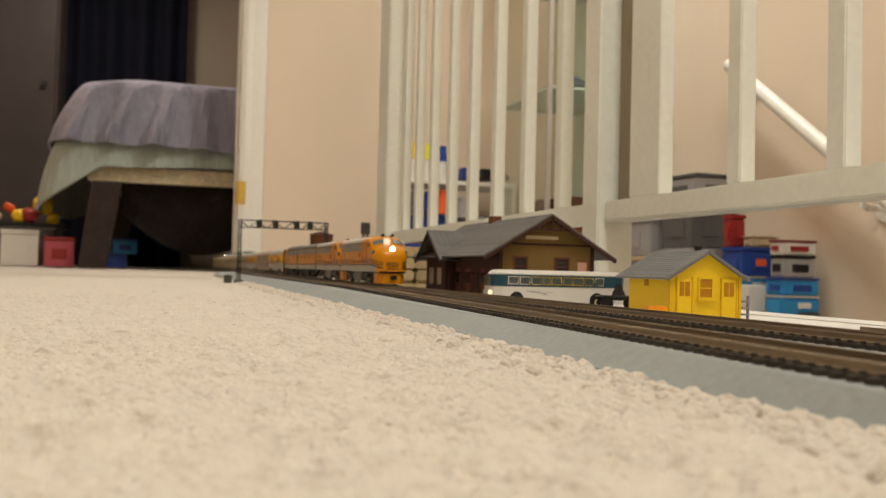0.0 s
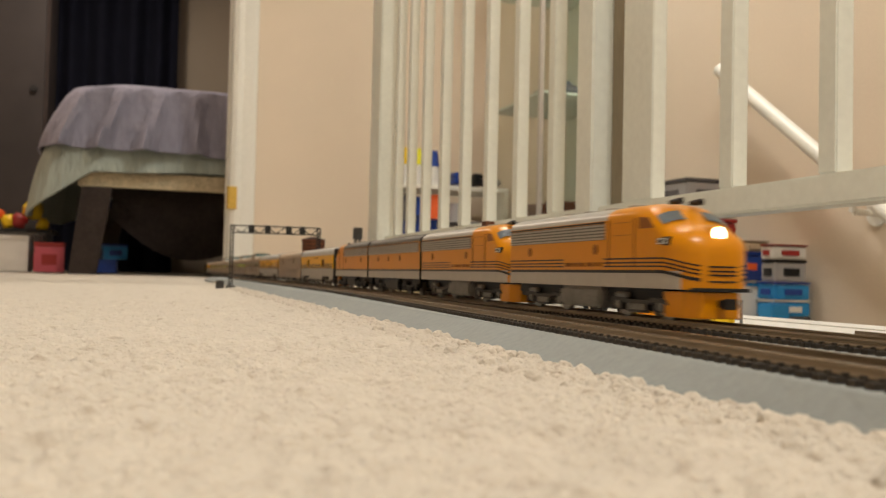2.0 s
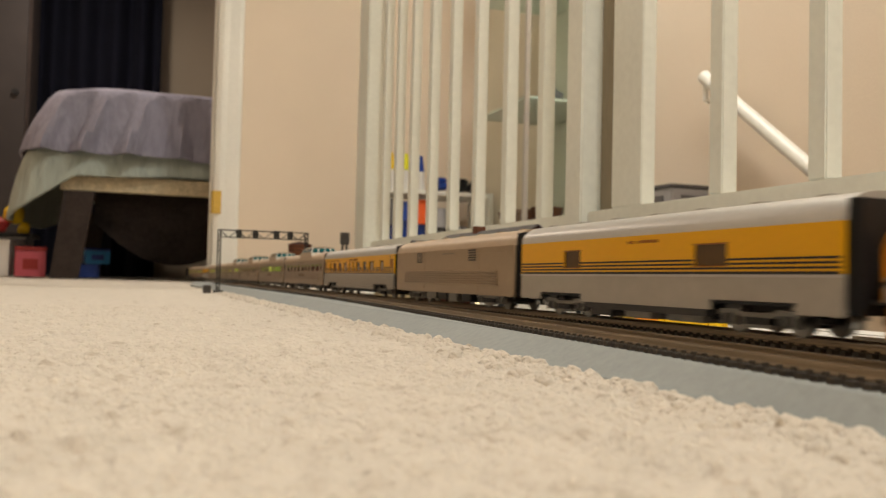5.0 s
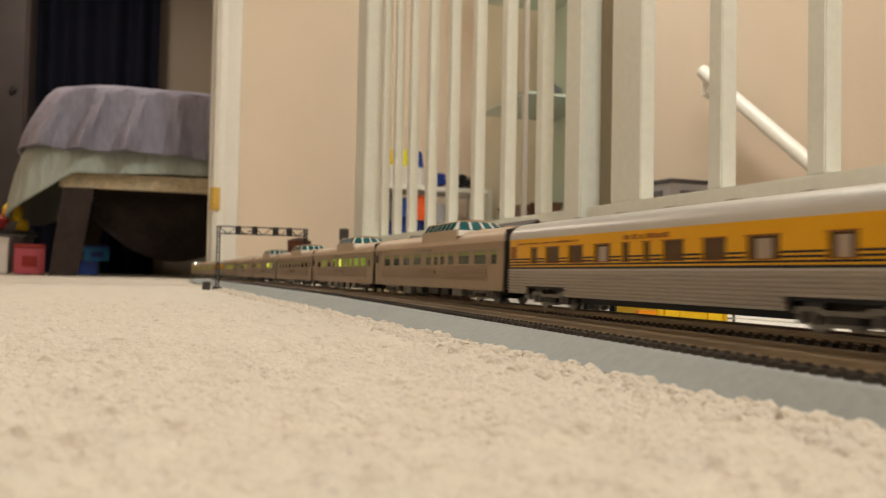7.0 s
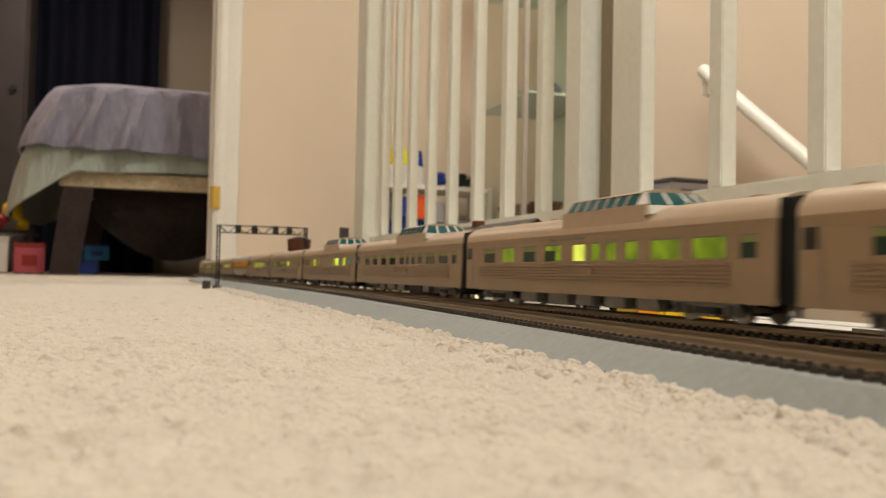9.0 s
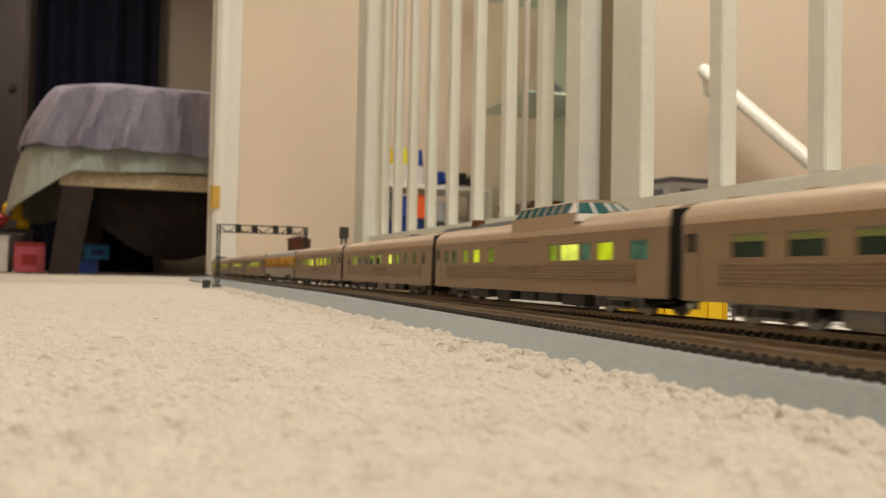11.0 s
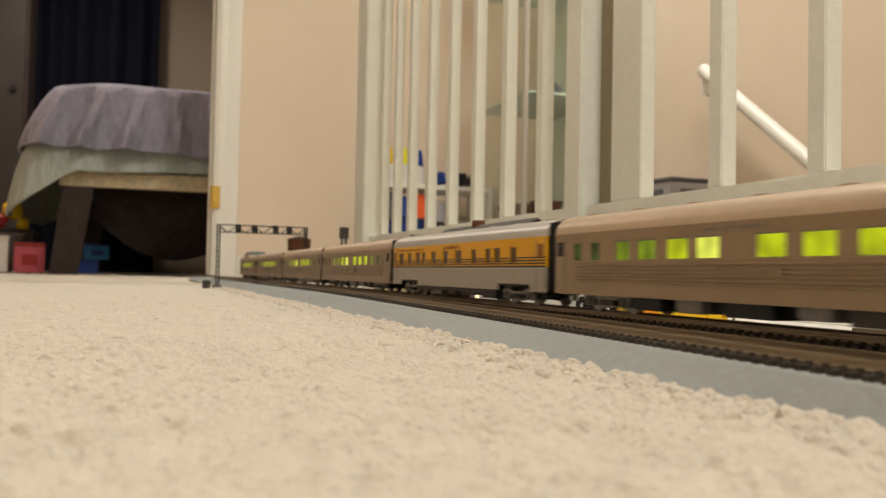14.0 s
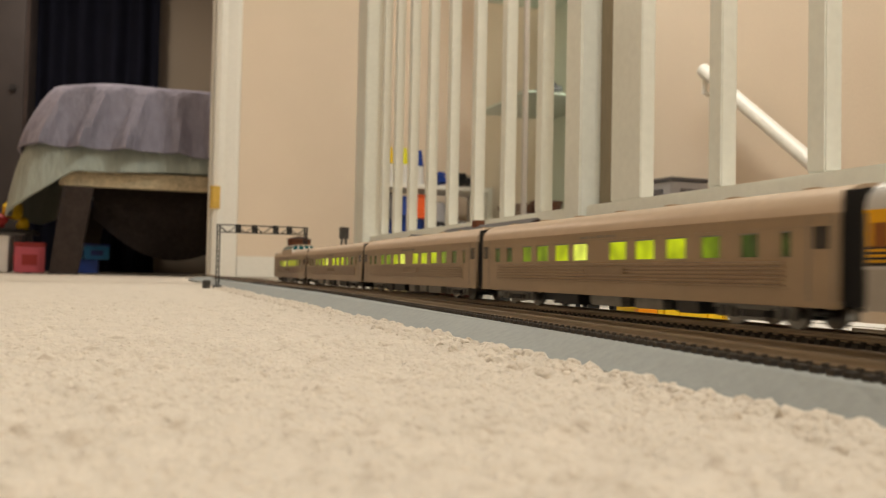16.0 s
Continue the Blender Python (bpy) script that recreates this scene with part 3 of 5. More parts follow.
def passenger_car(name, label, L, scheme, windows, dome=None, seed=1, tail=False, doors=()):
    """A streamlined car of length L; windows are (start, end, state of the pane) in metres from its front."""
    rnd = random.Random(seed)
    c = thing(name, pose(0, 0, 0), label, "model train car", "cars of the train")
    y0, y1 = -L / 2 + 0.0052, L / 2 - 0.0052
    yellow, skirted = scheme != "steel", scheme == "fluted_yellow"
    W, ZB, ZW0, ZW1, ZE, ZT = 0.0177, 0.0080, 0.0246, 0.0326, 0.0380, 0.0480
    low, band, top = (SILVER, YELLOW_CAR, SILVER_ROOF) if yellow else (BUDD, BUDD, BUDD_LIT)
    ZL = 0.0214 if yellow else 0.0240
    wins = sorted((-L / 2 + a, -L / 2 + e, k) for a, e, k in windows)
    trucks = (y0 + 0.043, y1 - 0.047)
    fl0, fl1 = (y0, y1) if skirted else (y0 + 0.024, y1 - 0.024)
    for s in (-1, 1):
        x0, x1 = sorted((s * (W - 0.0012), s * W))
        r0, r1 = sorted((s * W, s * (W + 0.00018)))
        b = bmesh.new()
        box(b, x0, x1, y0, y1, 0.0118, ZL)
        zb = 0.0070 if skirted else ZB
        edge = [y0] + [v for t in trucks for v in (t - 0.0225, t + 0.0225)] + [y1]
        for a, e in (zip(edge[::2], edge[1::2]) if yellow else [(y0, y1)]):
            box(b, x0, x1, a, e, zb if e - a > 0.05 else 0.0080, 0.0118)
        part("side_sheet", b, low, c)
        # rolled ribs along the lower side
        if yellow and not skirted:
            ribs = []
        elif skirted:
            ribs = [0.0080 + 0.0016 * k for k in range(8)]
        else:
            ribs = [0.0148 + 0.00155 * k for k in range(6)]
        if ribs:
            b = bmesh.new()
            q0, q1 = s * (W - 0.0001), s * (W + (0.0009 if skirted else 0.0011))
            for z in ribs:
                spans = zip(edge[::2], edge[1::2]) if z < 0.0118 else [(fl0, fl1)]
                for a, e in spans:
                    extrude(b, [(q0, z - 0.00040), (q1, z - 0.0003), (q1, z + 0.0002), (q0, z + 0.00055)], a, e)
            part("rolled_ribs", b, low, c)
        b = bmesh.new()
        box(b, x0, x1, y0, y1, ZL, ZW0)
        box(b, x0, x1, y0, y1, ZW1, ZE)
        at = y0
        for a, e, k in wins:
            box(b, x0, x1, at, a, ZW0, ZW1)
            at = e
        box(b, x0, x1, at, y1, ZW0, ZW1)
        m0, m1 = sorted((s * W, s * (W + 0.0004)))
        if not yellow:
            for z in (0.0134, 0.0239, 0.0343, 0.0374):
                box(b, m0, m1, y0 + (0.022 if z < 0.03 else 0.004), y1 - 0.004, z, z + 0.0006)
        part("window_band", b, band, c)
        if yellow:
            holes = [(a - 0.0004, e + 0.0004) for a, e, k in wins]
            bx("belt_moulding", (*sorted((s * W, s * (W + 0.0005))), y0, y1, 0.0203, 0.0211), SILVER_ROOF, c, "bright silver moulding")
            for z, h in ((0.0213, 0.0010), (0.0231, 0.0008), (0.0247, 0.0008), (0.0263, 0.0008)):
                b = bmesh.new()
                at = y0 + 0.001
                for a, e in (holes if z > 0.024 else []):
                    box(b, r0, r1, at, a, z, z + h)
                    at = e
                box(b, r0, r1, at, y1 - 0.001, z, z + h)
                part("stripe", b, STRIPE, c, "thin black stripe")
        # lettering as bars: the car's name in the middle, the road's name near the rear
        b = bmesh.new()
        spans = [(0.138, 0.172, 0.0022)] + ([(0.215, 0.284, 0.0011)] if yellow else [])
        for a, e, h in (spans if L > 0.26 else [(0.106, 0.130, 0.0013)]):
            yy = -L / 2 + a
            while yy < -L / 2 + e:
                w = rnd.uniform(0.0014, 0.0036)
                box(b, r0, r1, yy, yy + w, 0.0352 - h / 2, 0.0352 + h / 2 * rnd.choice((1.0, 0.7)))
                yy += w + rnd.choice((0.0007, 0.0007, 0.0024))
        tagged(part("lettering", b, TEXT if yellow else TRUCK_SILVER, c), kind="stuff")
        if not yellow and L > 0.26:
            b = bmesh.new()
            q0, q1 = sorted((s * W, s * (W + 0.0012)))
            box(b, q0, q1, -L / 2 + 0.128, -L / 2 + 0.164, 0.0180, 0.0214)
            part("number_panel", b, PANEL, c, "darker number panel")
        # doors: a recessed outline and a small pane
        for a, e, kind in ([(0.0085, 0.0165, "pane")] if L > 0.26 and (yellow or wins[0][0] > -L / 2 + 0.025) else []) + ([(0.288, 0.296, "pane")] if L > 0.29 and (dome or wins[0][0] > -L / 2 + 0.025) else []) + list(doors):
            a, e = a - L / 2, e - L / 2
            b = bmesh.new()
            for yd in (a - 0.0016, e + 0.0010):
                box(b, r0, r1, yd, yd + 0.0006, 0.0100, 0.0372)
            if kind == "plain":
                box(b, r0, m1 if s > 0 else r1, a - 0.001, e + 0.001, 0.0102, 0.0370)
                d = part("door", b, band, c)
                for k in range(5):
                    bx("louvre", (*sorted((s * (W + 0.0004), s * (W + 0.0009))), (a + e) / 2 - 0.006, (a + e) / 2 + 0.006, 0.0298 + k * 0.0016, 0.0306 + k * 0.0016), PANE_DARK, d)
            else:
                d = part("door", b, TRUCK_SILVER, c)
                bx("door_pane", (r0, r1, a + 0.0008, e - 0.0008, 0.0268, 0.0340), TEXT if yellow else PANE_DARK, d)
        q0, q1 = sorted((s * (W - 0.0011), s * (W - 0.0006)))
        f0, f1 = sorted((s * W, s * (W + 0.0003)))
        for a, e, k in wins:
            p = bx("window_pane", (q0, q1, a, e, ZW0, ZW1), PANES[k], c)
            b = bmesh.new()
            box(b, f0, f1, a - 0.0005, e + 0.0005, ZW1, ZW1 + 0.0005)
            box(b, f0, f1, a - 0.0005, e + 0.0005, ZW0 - 0.0004, ZW0)
            part("frame", b, TRUCK_SILVER if not yellow else TEXT, p)
            t0, t1 = sorted((s * (W - 0.0006), s * (W - 0.0003)))
            if k in "kg":
                bx("blind", (t0, t1, a, e, ZW1 - 0.0024, ZW1), BLIND if k == "k" else PANES["m"], p, "pale green blind, drawn a little")
            if k == "g":
                bx("lamp_gleam", (t0, t1, a + (e - a) * 0.08, a + (e - a) * 0.36, ZW0 + 0.0004, ZW1 - 0.0025), PANES["m"], p)
            if k == "p":
                bx("curtain", (t0, t1, a + (e - a) * 0.25, a + (e - a) * 0.72, ZW0, ZW1 - 0.0010), PANE_PALE, p, "pale curtain behind the glass")
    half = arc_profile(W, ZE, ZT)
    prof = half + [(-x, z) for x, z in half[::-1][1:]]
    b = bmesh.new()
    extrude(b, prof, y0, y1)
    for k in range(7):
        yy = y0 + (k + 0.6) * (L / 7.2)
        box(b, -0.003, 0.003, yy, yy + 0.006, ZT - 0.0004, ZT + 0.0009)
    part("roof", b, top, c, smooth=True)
    b = bmesh.new()
    box(b, -W + 0.0013, W - 0.0013, y0 + 0.0003, y1 - 0.0003, 0.0105, 0.0115)
    for ye in (y0, y1 - 0.0012):
        box(b, -W + 0.0013, W - 0.0013, ye, ye + 0.0012, 0.0115, ZE)
    part("chassis", b, BLACK, c)
    for ye, d in ((y0, -1), (y1, 1)):
        b = bmesh.new()
        for k in range(4):
            q0, q1 = sorted((ye + d * k * 0.0012, ye + d * (k + 1) * 0.0012))
            box(b, -0.0158 + 0.0007 * (k % 2), 0.0158 - 0.0007 * (k % 2), q0, q1, 0.0088, 0.0450 - 0.0006 * (k % 2))
        part("diaphragm", b, BLACK, c, "black rubber gangway diaphragm")
    b = bmesh.new()
    box(b, -0.0105, 0.0105, trucks[0] + 0.026, trucks[1] - 0.026, 0.0040, 0.0104)
    part("centre_sill", b, BLACK, c)
    if not skirted:
        yy = trucks[0] + 0.030
        while yy < trucks[1] - 0.045:
            w = rnd.uniform(0.014, 0.030)
            bx("underframe_box", (-0.0158, 0.0158, yy, yy + w, rnd.uniform(0.0020, 0.0036), 0.0104), rnd.choice((DARKGREY, TRUCK_SILVER, TRUCK_SILVER, BLACK)), c, bevel=0.0004)
            yy += w + rnd.uniform(0.004, 0.016)
        if yellow:
            bx("skirt", (-W + 0.0004, W - 0.0004, trucks[0] + 0.026, trucks[1] - 0.026, 0.0052, 0.0079), DARKGREY, c, "dark grey skirt")
    for yy in trucks:
        truck(c, yy).scale = (1.0, 1.10, 1.0)
    if dome:
        dome_top(c, L, dome, top)
    if tail:
        b = bmesh.new()
        cyl(b, (0, y1 - 0.002, 0.0265), 0.0175, 0.011, "y", 24, 0.010)
        part("rounded_tail", b, BUDD, c, smooth=True)
    return c


def loco_half(y, ztop_body=0.0455):
    """Half width, top height and squareness of the cab unit at y metres behind its nose."""
    def ip(t, pts):
        for (a, u), (bb, v) in zip(pts, pts[1:]):
            if t <= bb:
                k = max(0, (t - a) / (bb - a))
                return u + (v - u) * k
        return pts[-1][1]
    w = ip(y, [(0, 0.0064), (0.0008, 0.0095), (0.003, 0.0130), (0.006, 0.0151), (0.010, 0.0166), (0.0145, 0.0175), (0.0185, 0.0180), (1, 0.0180)])
    zt = ip(y, [(0, 0.0280), (0.0008, 0.0297), (0.003, 0.0324), (0.006, 0.0345), (0.010, 0.0360), (0.0145, 0.0369), (0.0165, 0.0376), (0.0210, 0.0404), (0.0255, 0.0434), (0.030, 0.0453), (0.036, 0.0460), (1, 0.0460)])
    return w, zt


def loco_section(y, zb):
    """Outline of the unit's section at y: fixed heights for the colour lines, then the rounded roof."""
    w, zt = loco_half(y)
    levels = [zb, 0.0195, 0.0262, 0.0335]
    sh = min(0.0400, zt - (0.34 if y < 0.016 else 0.22) * (zt - zb) if y < 0.036 else 0.0400)
    pts = []
    for z in levels:
        z = min(z, sh - 0.0004 * (4 - levels.index(z)))
        pts.append((w, z))
    pts.append((w, sh))
    n = 8
    for i in range(1, n + 1):
        a = math.pi / 2 * i / n
        pts.append((w * math.cos(a) ** 0.8, sh + (zt - sh) * math.sin(a) ** 0.85))
    return pts


def loco_x(y, z, zb=0.0115):
    """Half width of the unit's skin at y and height z."""
    pts = loco_section(y, zb)
    for (xa, za), (xb, zc) in zip(pts, pts[1:]):
        if za <= z <= zc and zc > za:
            return xa + (xb - xa) * (z - za) / (zc - za)
    return pts[0][0]


def locomotive(name, label, cab, striped, seed=3):
    """A streamlined diesel unit 0.178 m long, its nose (or flat end) at the front."""
    L = 0.178
    c = thing(name, pose(0, 0, 0), label, "model locomotive", "locomotive units")
    o = -L / 2 + 0.001
    ys = ([0, 0.0008, 0.003, 0.006, 0.010, 0.0145, 0.0165, 0.0185, 0.0210, 0.0255, 0.030, 0.036, 0.0610, 0.0611] if cab else [0.0361]) + [0.070, L - 0.003]
    off = 0 if cab else -0.0355
    b = bmesh.new()
    rings = []
    for y in ys:
        zb = 0.0129
        half = loco_section(y, zb)
        ring = half + [(-x, z) for x, z in half[::-1][1:]]
        yy = y if y > 0.05 else y + (off if not cab else 0)
        rings.append([b.verts.new((x, o + yy, z)) for x, z in ring])
    n = len(rings[0])
    for r, (ra, rb) in enumerate(zip(rings, rings[1:])):
        yc = (ys[r] + ys[r + 1]) / 2
        for i in range(n - 1):
            k = min(i, n - 2 - i)
            body = yc > 0.0612 or not cab
            mat = 0
            if k == 0:
                mat = 1 if yc > 0.005 or not cab else 0
            elif body and k >= 4:
                mat = 2
            f = b.faces.new((ra[i], ra[i + 1], rb[i + 1], rb[i]))
            f.material_index = mat
    b.faces.new(rings[0]).material_index = 0 if cab else 3
    b.faces.new(rings[-1][::-1]).material_index = 3
    for ra, rb in zip(rings, rings[1:]):
        b.faces.new((ra[0], rb[0], rb[-1], ra[-1]))
    part("body", b, [ORANGE, SILVER, SILVER_ROOF if striped else ROOF_DARK, BLACK], c, smooth=True)
    yg = o + (0.063 if cab else 0.004)
    for s in (-1, 1):
        x = 0.0180
        b = bmesh.new()
        r0, r1 = sorted((s * x, s * (x + 0.0003)))
        box(b, r0, r1, yg, o + L - 0.004, 0.0322, 0.0388)
        gr = part("grille", b, DARK_GRILLE, c, "dark air intake grille with silver slats")
        for k in range(5):
            b = bmesh.new()
            q0, q1 = sorted((s * (x + 0.0003), s * (x + 0.0009)))
            box(b, q0, q1, yg, o + L - 0.004, 0.0324 + k * 0.00135, 0.0331 + k * 0.00135)
            part("slat", b, SILVER, gr)
        b = bmesh.new()
        box(b, r0, r1, yg, o + L - 0.004, 0.0390, 0.0397)
        part("stripe", b, STRIPE, c)
        # running stripes that follow the nose
        for zc, h, runs in ([(0.0186, 0.0012, 1), (0.0209, 0.0006, 2), (0.0223, 0.0006, 2), (0.0239, 0.0006, 2)] if striped else [(0.0186, 0.0013, 1)]):
            for run in range(runs):
                b = bmesh.new()
                va = []
                nose = [0.0008, 0.003, 0.006, 0.010, 0.0145, 0.0185, 0.0255, 0.036] if cab else [0.0365]
                steps = nose + [0.05, L - 0.004] if runs == 1 else (nose + [0.064], [0.105, L - 0.004])[run]
                for y in steps:
                    dz = -0.0030 * (1 - min(1, y / 0.016)) ** 1.5 if cab else 0
                    yy = o + (y if cab or y > 0.04 else 0.001)
                    for z in (zc + dz, zc + dz + h):
                        xx = loco_x(y, z, 0.0129) + 0.0002
                        va.append(b.verts.new((s * xx, yy, z)))
                        va.append(b.verts.new((s * (xx - 0.0006), yy, z)))
                for i in range(0, len(va) - 4, 4):
                    b.faces.new((va[i], va[i + 4], va[i + 6], va[i + 2]))
                    b.faces.new((va[i], va[i + 1], va[i + 5], va[i + 4]))
                    b.faces.new((va[i + 2], va[i + 6], va[i + 7], va[i + 3]))
                part("stripe", b, STRIPE, c)
        for yy in ((0.072, 0.147) if cab else (0.060, 0.098, 0.136)):
            b = bmesh.new()
            cyl(b, (s * x - (0.0006 if s < 0 else -0.0002) + (0.0002 if s < 0 else -0.0004), o + yy, 0.0283), 0.0022, 0.0006, "x", 16)
            part("porthole", b, TEXT, c)
        b = bmesh.new()
        yy = o + 0.066
        rnd = random.Random(seed)
        while yy < o + 0.101 and striped:
            w = rnd.uniform(0.0016, 0.0035)
            box(b, r0, s * (x + 0.0005) if s > 0 else r1, yy, yy + w, 0.0212, 0.0229) if s > 0 else box(b, s * (x + 0.0005), r1, yy, yy + w, 0.0212, 0.0229)
            yy += w + rnd.uniform(0.0008, 0.0030)
        if striped:
            tagged(part("lettering", b, TEXT, c), kind="stuff")
        else:
            b.free()
        if cab:
            # side window, number box, cab door, grab rails
            b = bmesh.new()
            q0, q1 = sorted((s * 0.0172, s * 0.0183))
            prof = [(o + 0.0215, 0.0356), (o + 0.0335, 0.0356), (o + 0.0335, 0.0402), (o + 0.0265, 0.0396)]
            extrude(b, prof, q0, q1, axis="x")
            part("side_window", b, TEXT, c, bevel=0.0002)
            b = bmesh.new()
            q0, q1 = sorted((s * 0.0150, s * 0.0180))
            box(b, q0, q1, o + 0.0115, o + 0.0195, 0.0288, 0.0320)
            nb = part("number_box", b, STRIPE, c, bevel=0.0004)
            b = bmesh.new()
            q0, q1 = sorted((s * 0.0180, s * 0.0184))
            box(b, q0, q1, o + 0.0122, o + 0.0188, 0.0294, 0.0314)
            part("number_plate", b, WHITE, nb)
            for k in range(4):
                q0, q1 = sorted((s * 0.0184, s * 0.0186))
                bx("digit_bar", (q0, q1, o + 0.0129 + k * 0.0015, o + 0.0137 + k * 0.0015, 0.0298, 0.0310), STRIPE, nb)
            b = bmesh.new()
            q0, q1 = sorted((s * 0.0179, s * 0.0183))
            for yd in (0.0370, 0.0590):
                box(b, q0, q1, o + yd, o + yd + 0.0004, 0.0212, 0.0400)
            box(b, q0, q1, o + 0.0405, o + 0.0555, 0.0335, 0.0336)
            box(b, q0, q1, o + 0.0405, o + 0.0555, 0.0385, 0.0386)
            part("cab_door", b, RED_TRIM, c)
            # windscreen pane on the slope
            b = bmesh.new()
            rows = []
            for y in (0.0184, 0.0212, 0.0240):
                half = loco_section(y, 0.0115)
                rows.append([b.verts.new((s * (half[i][0] + 0.0002), o + y - 0.0006, half[i][1] + 0.0004)) for i in (7, 8, 9, 10, 11)])
            for ra, rb in zip(rows, rows[1:]):
                for i in range(4):
                    b.faces.new((ra[i], ra[i + 1], rb[i + 1], rb[i]))
            bmesh.ops.solidify(b, geom=b.faces[:], thickness=-0.0005)
            part("windscreen", b, CAB_GLASS, c)
    if cab:
        for zc in ((0.0156, 0.0179, 0.0193, 0.0209) if striped else (0.0156,)):
            bx("stripe", (-0.0064, 0.0064, o - 0.0003, o + 0.0002, zc, zc + 0.0006), STRIPE, c)
        b = bmesh.new()
        cyl(b, (0, o + 0.0100, 0.0330), 0.0035, -0.0068, "y", 20, 0.0032)
        part("headlight_rim", b, ORANGE, c, smooth=True)
        b = bmesh.new()
        cyl(b, (0, o + 0.0036, 0.0330), 0.0027, -0.0012, "y", 20, 0.0027)
        part("headlight", b, LAMP_ON if "lead" in label else CAB_GLASS, c, "lit headlight" if "lead" in label else "unlit headlight")
        b = bmesh.new()
        cyl(b, (0, o + 0.0014, 0.0248), 0.0026, -0.0014, "y", 16, 0.0022)
        part("nose_lamp", b, ORANGE, c)
        b = bmesh.new()
        # pilot: anticlimber and plough
        box(b, -0.0130, 0.0130, o - 0.0010, o + 0.012, 0.0122, 0.0136)
        part("anticlimber", b, BLACK, c, bevel=0.0003)
        b = bmesh.new()
        lo = [(-0.0135, o + 0.0065), (-0.0085, o + 0.0005), (0.0085, o + 0.0005), (0.0135, o + 0.0065), (0.0145, o + 0.0190), (-0.0145, o + 0.0190)]
        va = [b.verts.new((x, y, 0.0016)) for x, y in lo]
        vb = [b.verts.new((x, y + 0.0006, 0.0121)) for x, y in lo]
        b.faces.new(va[::-1]), b.faces.new(vb)
        for i in range(6):
            b.faces.new((va[i], va[(i + 1) % 6], vb[(i + 1) % 6], vb[i]))
        part("pilot", b, ORANGE, c, bevel=0.0004)
        b = bmesh.new()
        box(b, -0.0022, 0.0022, o - 0.0060, o + 0.0004, 0.0062, 0.0092)
        box(b, -0.0032, 0.0032, o - 0.0060, o - 0.0035, 0.0055, 0.0098)
        part("coupler", b, BLACK, c, bevel=0.0005)
        b = bmesh.new()
        for k in (-1, 1):
            cyl(b, (k * 0.005, o + 0.030, 0.0462), 0.0009, -0.008, "y", 10, 0.0014)
        part("horn", b, STRIPE, c)
    for k in range(4):
        b = bmesh.new()
        cyl(b, (0, o + 0.060 + k * 0.022, 0.0452), 0.0070, 0.0014, "z", 20)
        part("roof_fan", b, GREY_GRILLE, c)
    b = bmesh.new()
    box(b, -0.0160, 0.0160, o + 0.071, o + 0.114, 0.0030, 0.0128)
    bx("underframe", (-0.0118, 0.0118, o + 0.020, o + L - 0.006, 0.0062, 0.0126), BLACK, c)
    part("fuel_tank", b, TRUCK_SILVER if striped else BLACK, c, bevel=0.0015)
    for yy in (o + 0.040, o + 0.136):
        truck(c, yy, (DARKGREY, TRUCK_SILVER) if striped else (BLACK, DARKGREY)).scale = (1.0, 1.2, 1.0)
    b = bmesh.new()
    box(b, -0.0100, 0.0100, o + L - 0.003, o + L, 0.0085, 0.0425)
    if not cab:
        box(b, -0.0100, 0.0100, o - 0.001, o + 0.0005, 0.0085, 0.0425)
    part("diaphragm", b, BLACK, c)
    # these units stand taller than the cars
    for ob in c.children_recursive:
        if ob.name.split(".")[0] not in ("truck", "sideframe", "wheelset", "pilot", "coupler", "fuel_tank"):
            for v in ob.data.vertices:
                if v.co.z > 0.0115:
                    v.co.z = 0.0115 + (v.co.z - 0.0115) * 1.115
    return c, L


def states(spans, kinds):
    """Windows with the state of each pane."""
    return [(a, e, k) for (a, e), k in zip(spans, kinds)]


CAR = 0.303
DOME_SPANS = [(0.0145, 0.0235), (0.0318, 0.0518), (0.0603, 0.0810), (0.0908, 0.1018), (0.1092, 0.1180), (0.1238, 0.1325), (0.1380, 0.1505),
              (0.1632, 0.1820), (0.1928, 0.2095), (0.2215, 0.2388), (0.2495, 0.2672)]
DOME_LAST = [(0.0195, 0.0333), (0.0485, 0.0630), (0.0688, 0.0784), (0.0811, 0.1003), (0.1033, 0.1131), (0.1886, 0.1969), (0.2112, 0.2230), (0.2326, 0.2405), (0.2531, 0.2632), (0.2688, 0.2786)]
DINER = [(0.0193, 0.0273), (0.0420, 0.0505), (0.0663, 0.0750), (0.0895, 0.0985), (0.1106, 0.1216), (0.1455, 0.1625), (0.1675, 0.1865), (0.1915, 0.2090), (0.2150, 0.2310), (0.2380, 0.2545), (0.2640, 0.2770)]
COACH = [(0.0262, 0.0305), (0.0422, 0.0512), (0.0630, 0.0742), (0.0845, 0.0976), (0.1066, 0.1210), (0.1287, 0.1430), (0.1640, 0.1780), (0.1835, 0.1975), (0.2060, 0.2196), (0.2265, 0.2375), (0.2525, 0.2605), (0.2702, 0.2778)]
YEL_FLUTED = [(0.0392, 0.0515), (0.0730, 0.0900), (0.1015, 0.1155), (0.1275, 0.1420), (0.1515, 0.1567), (0.1680, 0.1738), (0.1840, 0.1990), (0.2100, 0.2250), (0.2350, 0.2510), (0.2610, 0.2695)]
YEL_SMOOTH = [(0.0440, 0.0530), (0.0680, 0.0770), (0.0830, 0.0908), (0.1070, 0.1150), (0.1335, 0.1460), (0.1600, 0.1710), (0.1865, 0.1970), (0.2110, 0.2190), (0.2240, 0.2350), (0.2470, 0.2570), (0.2680, 0.2800)]
TRAIN = []          # (thing, distance of its middle behind the train's front)


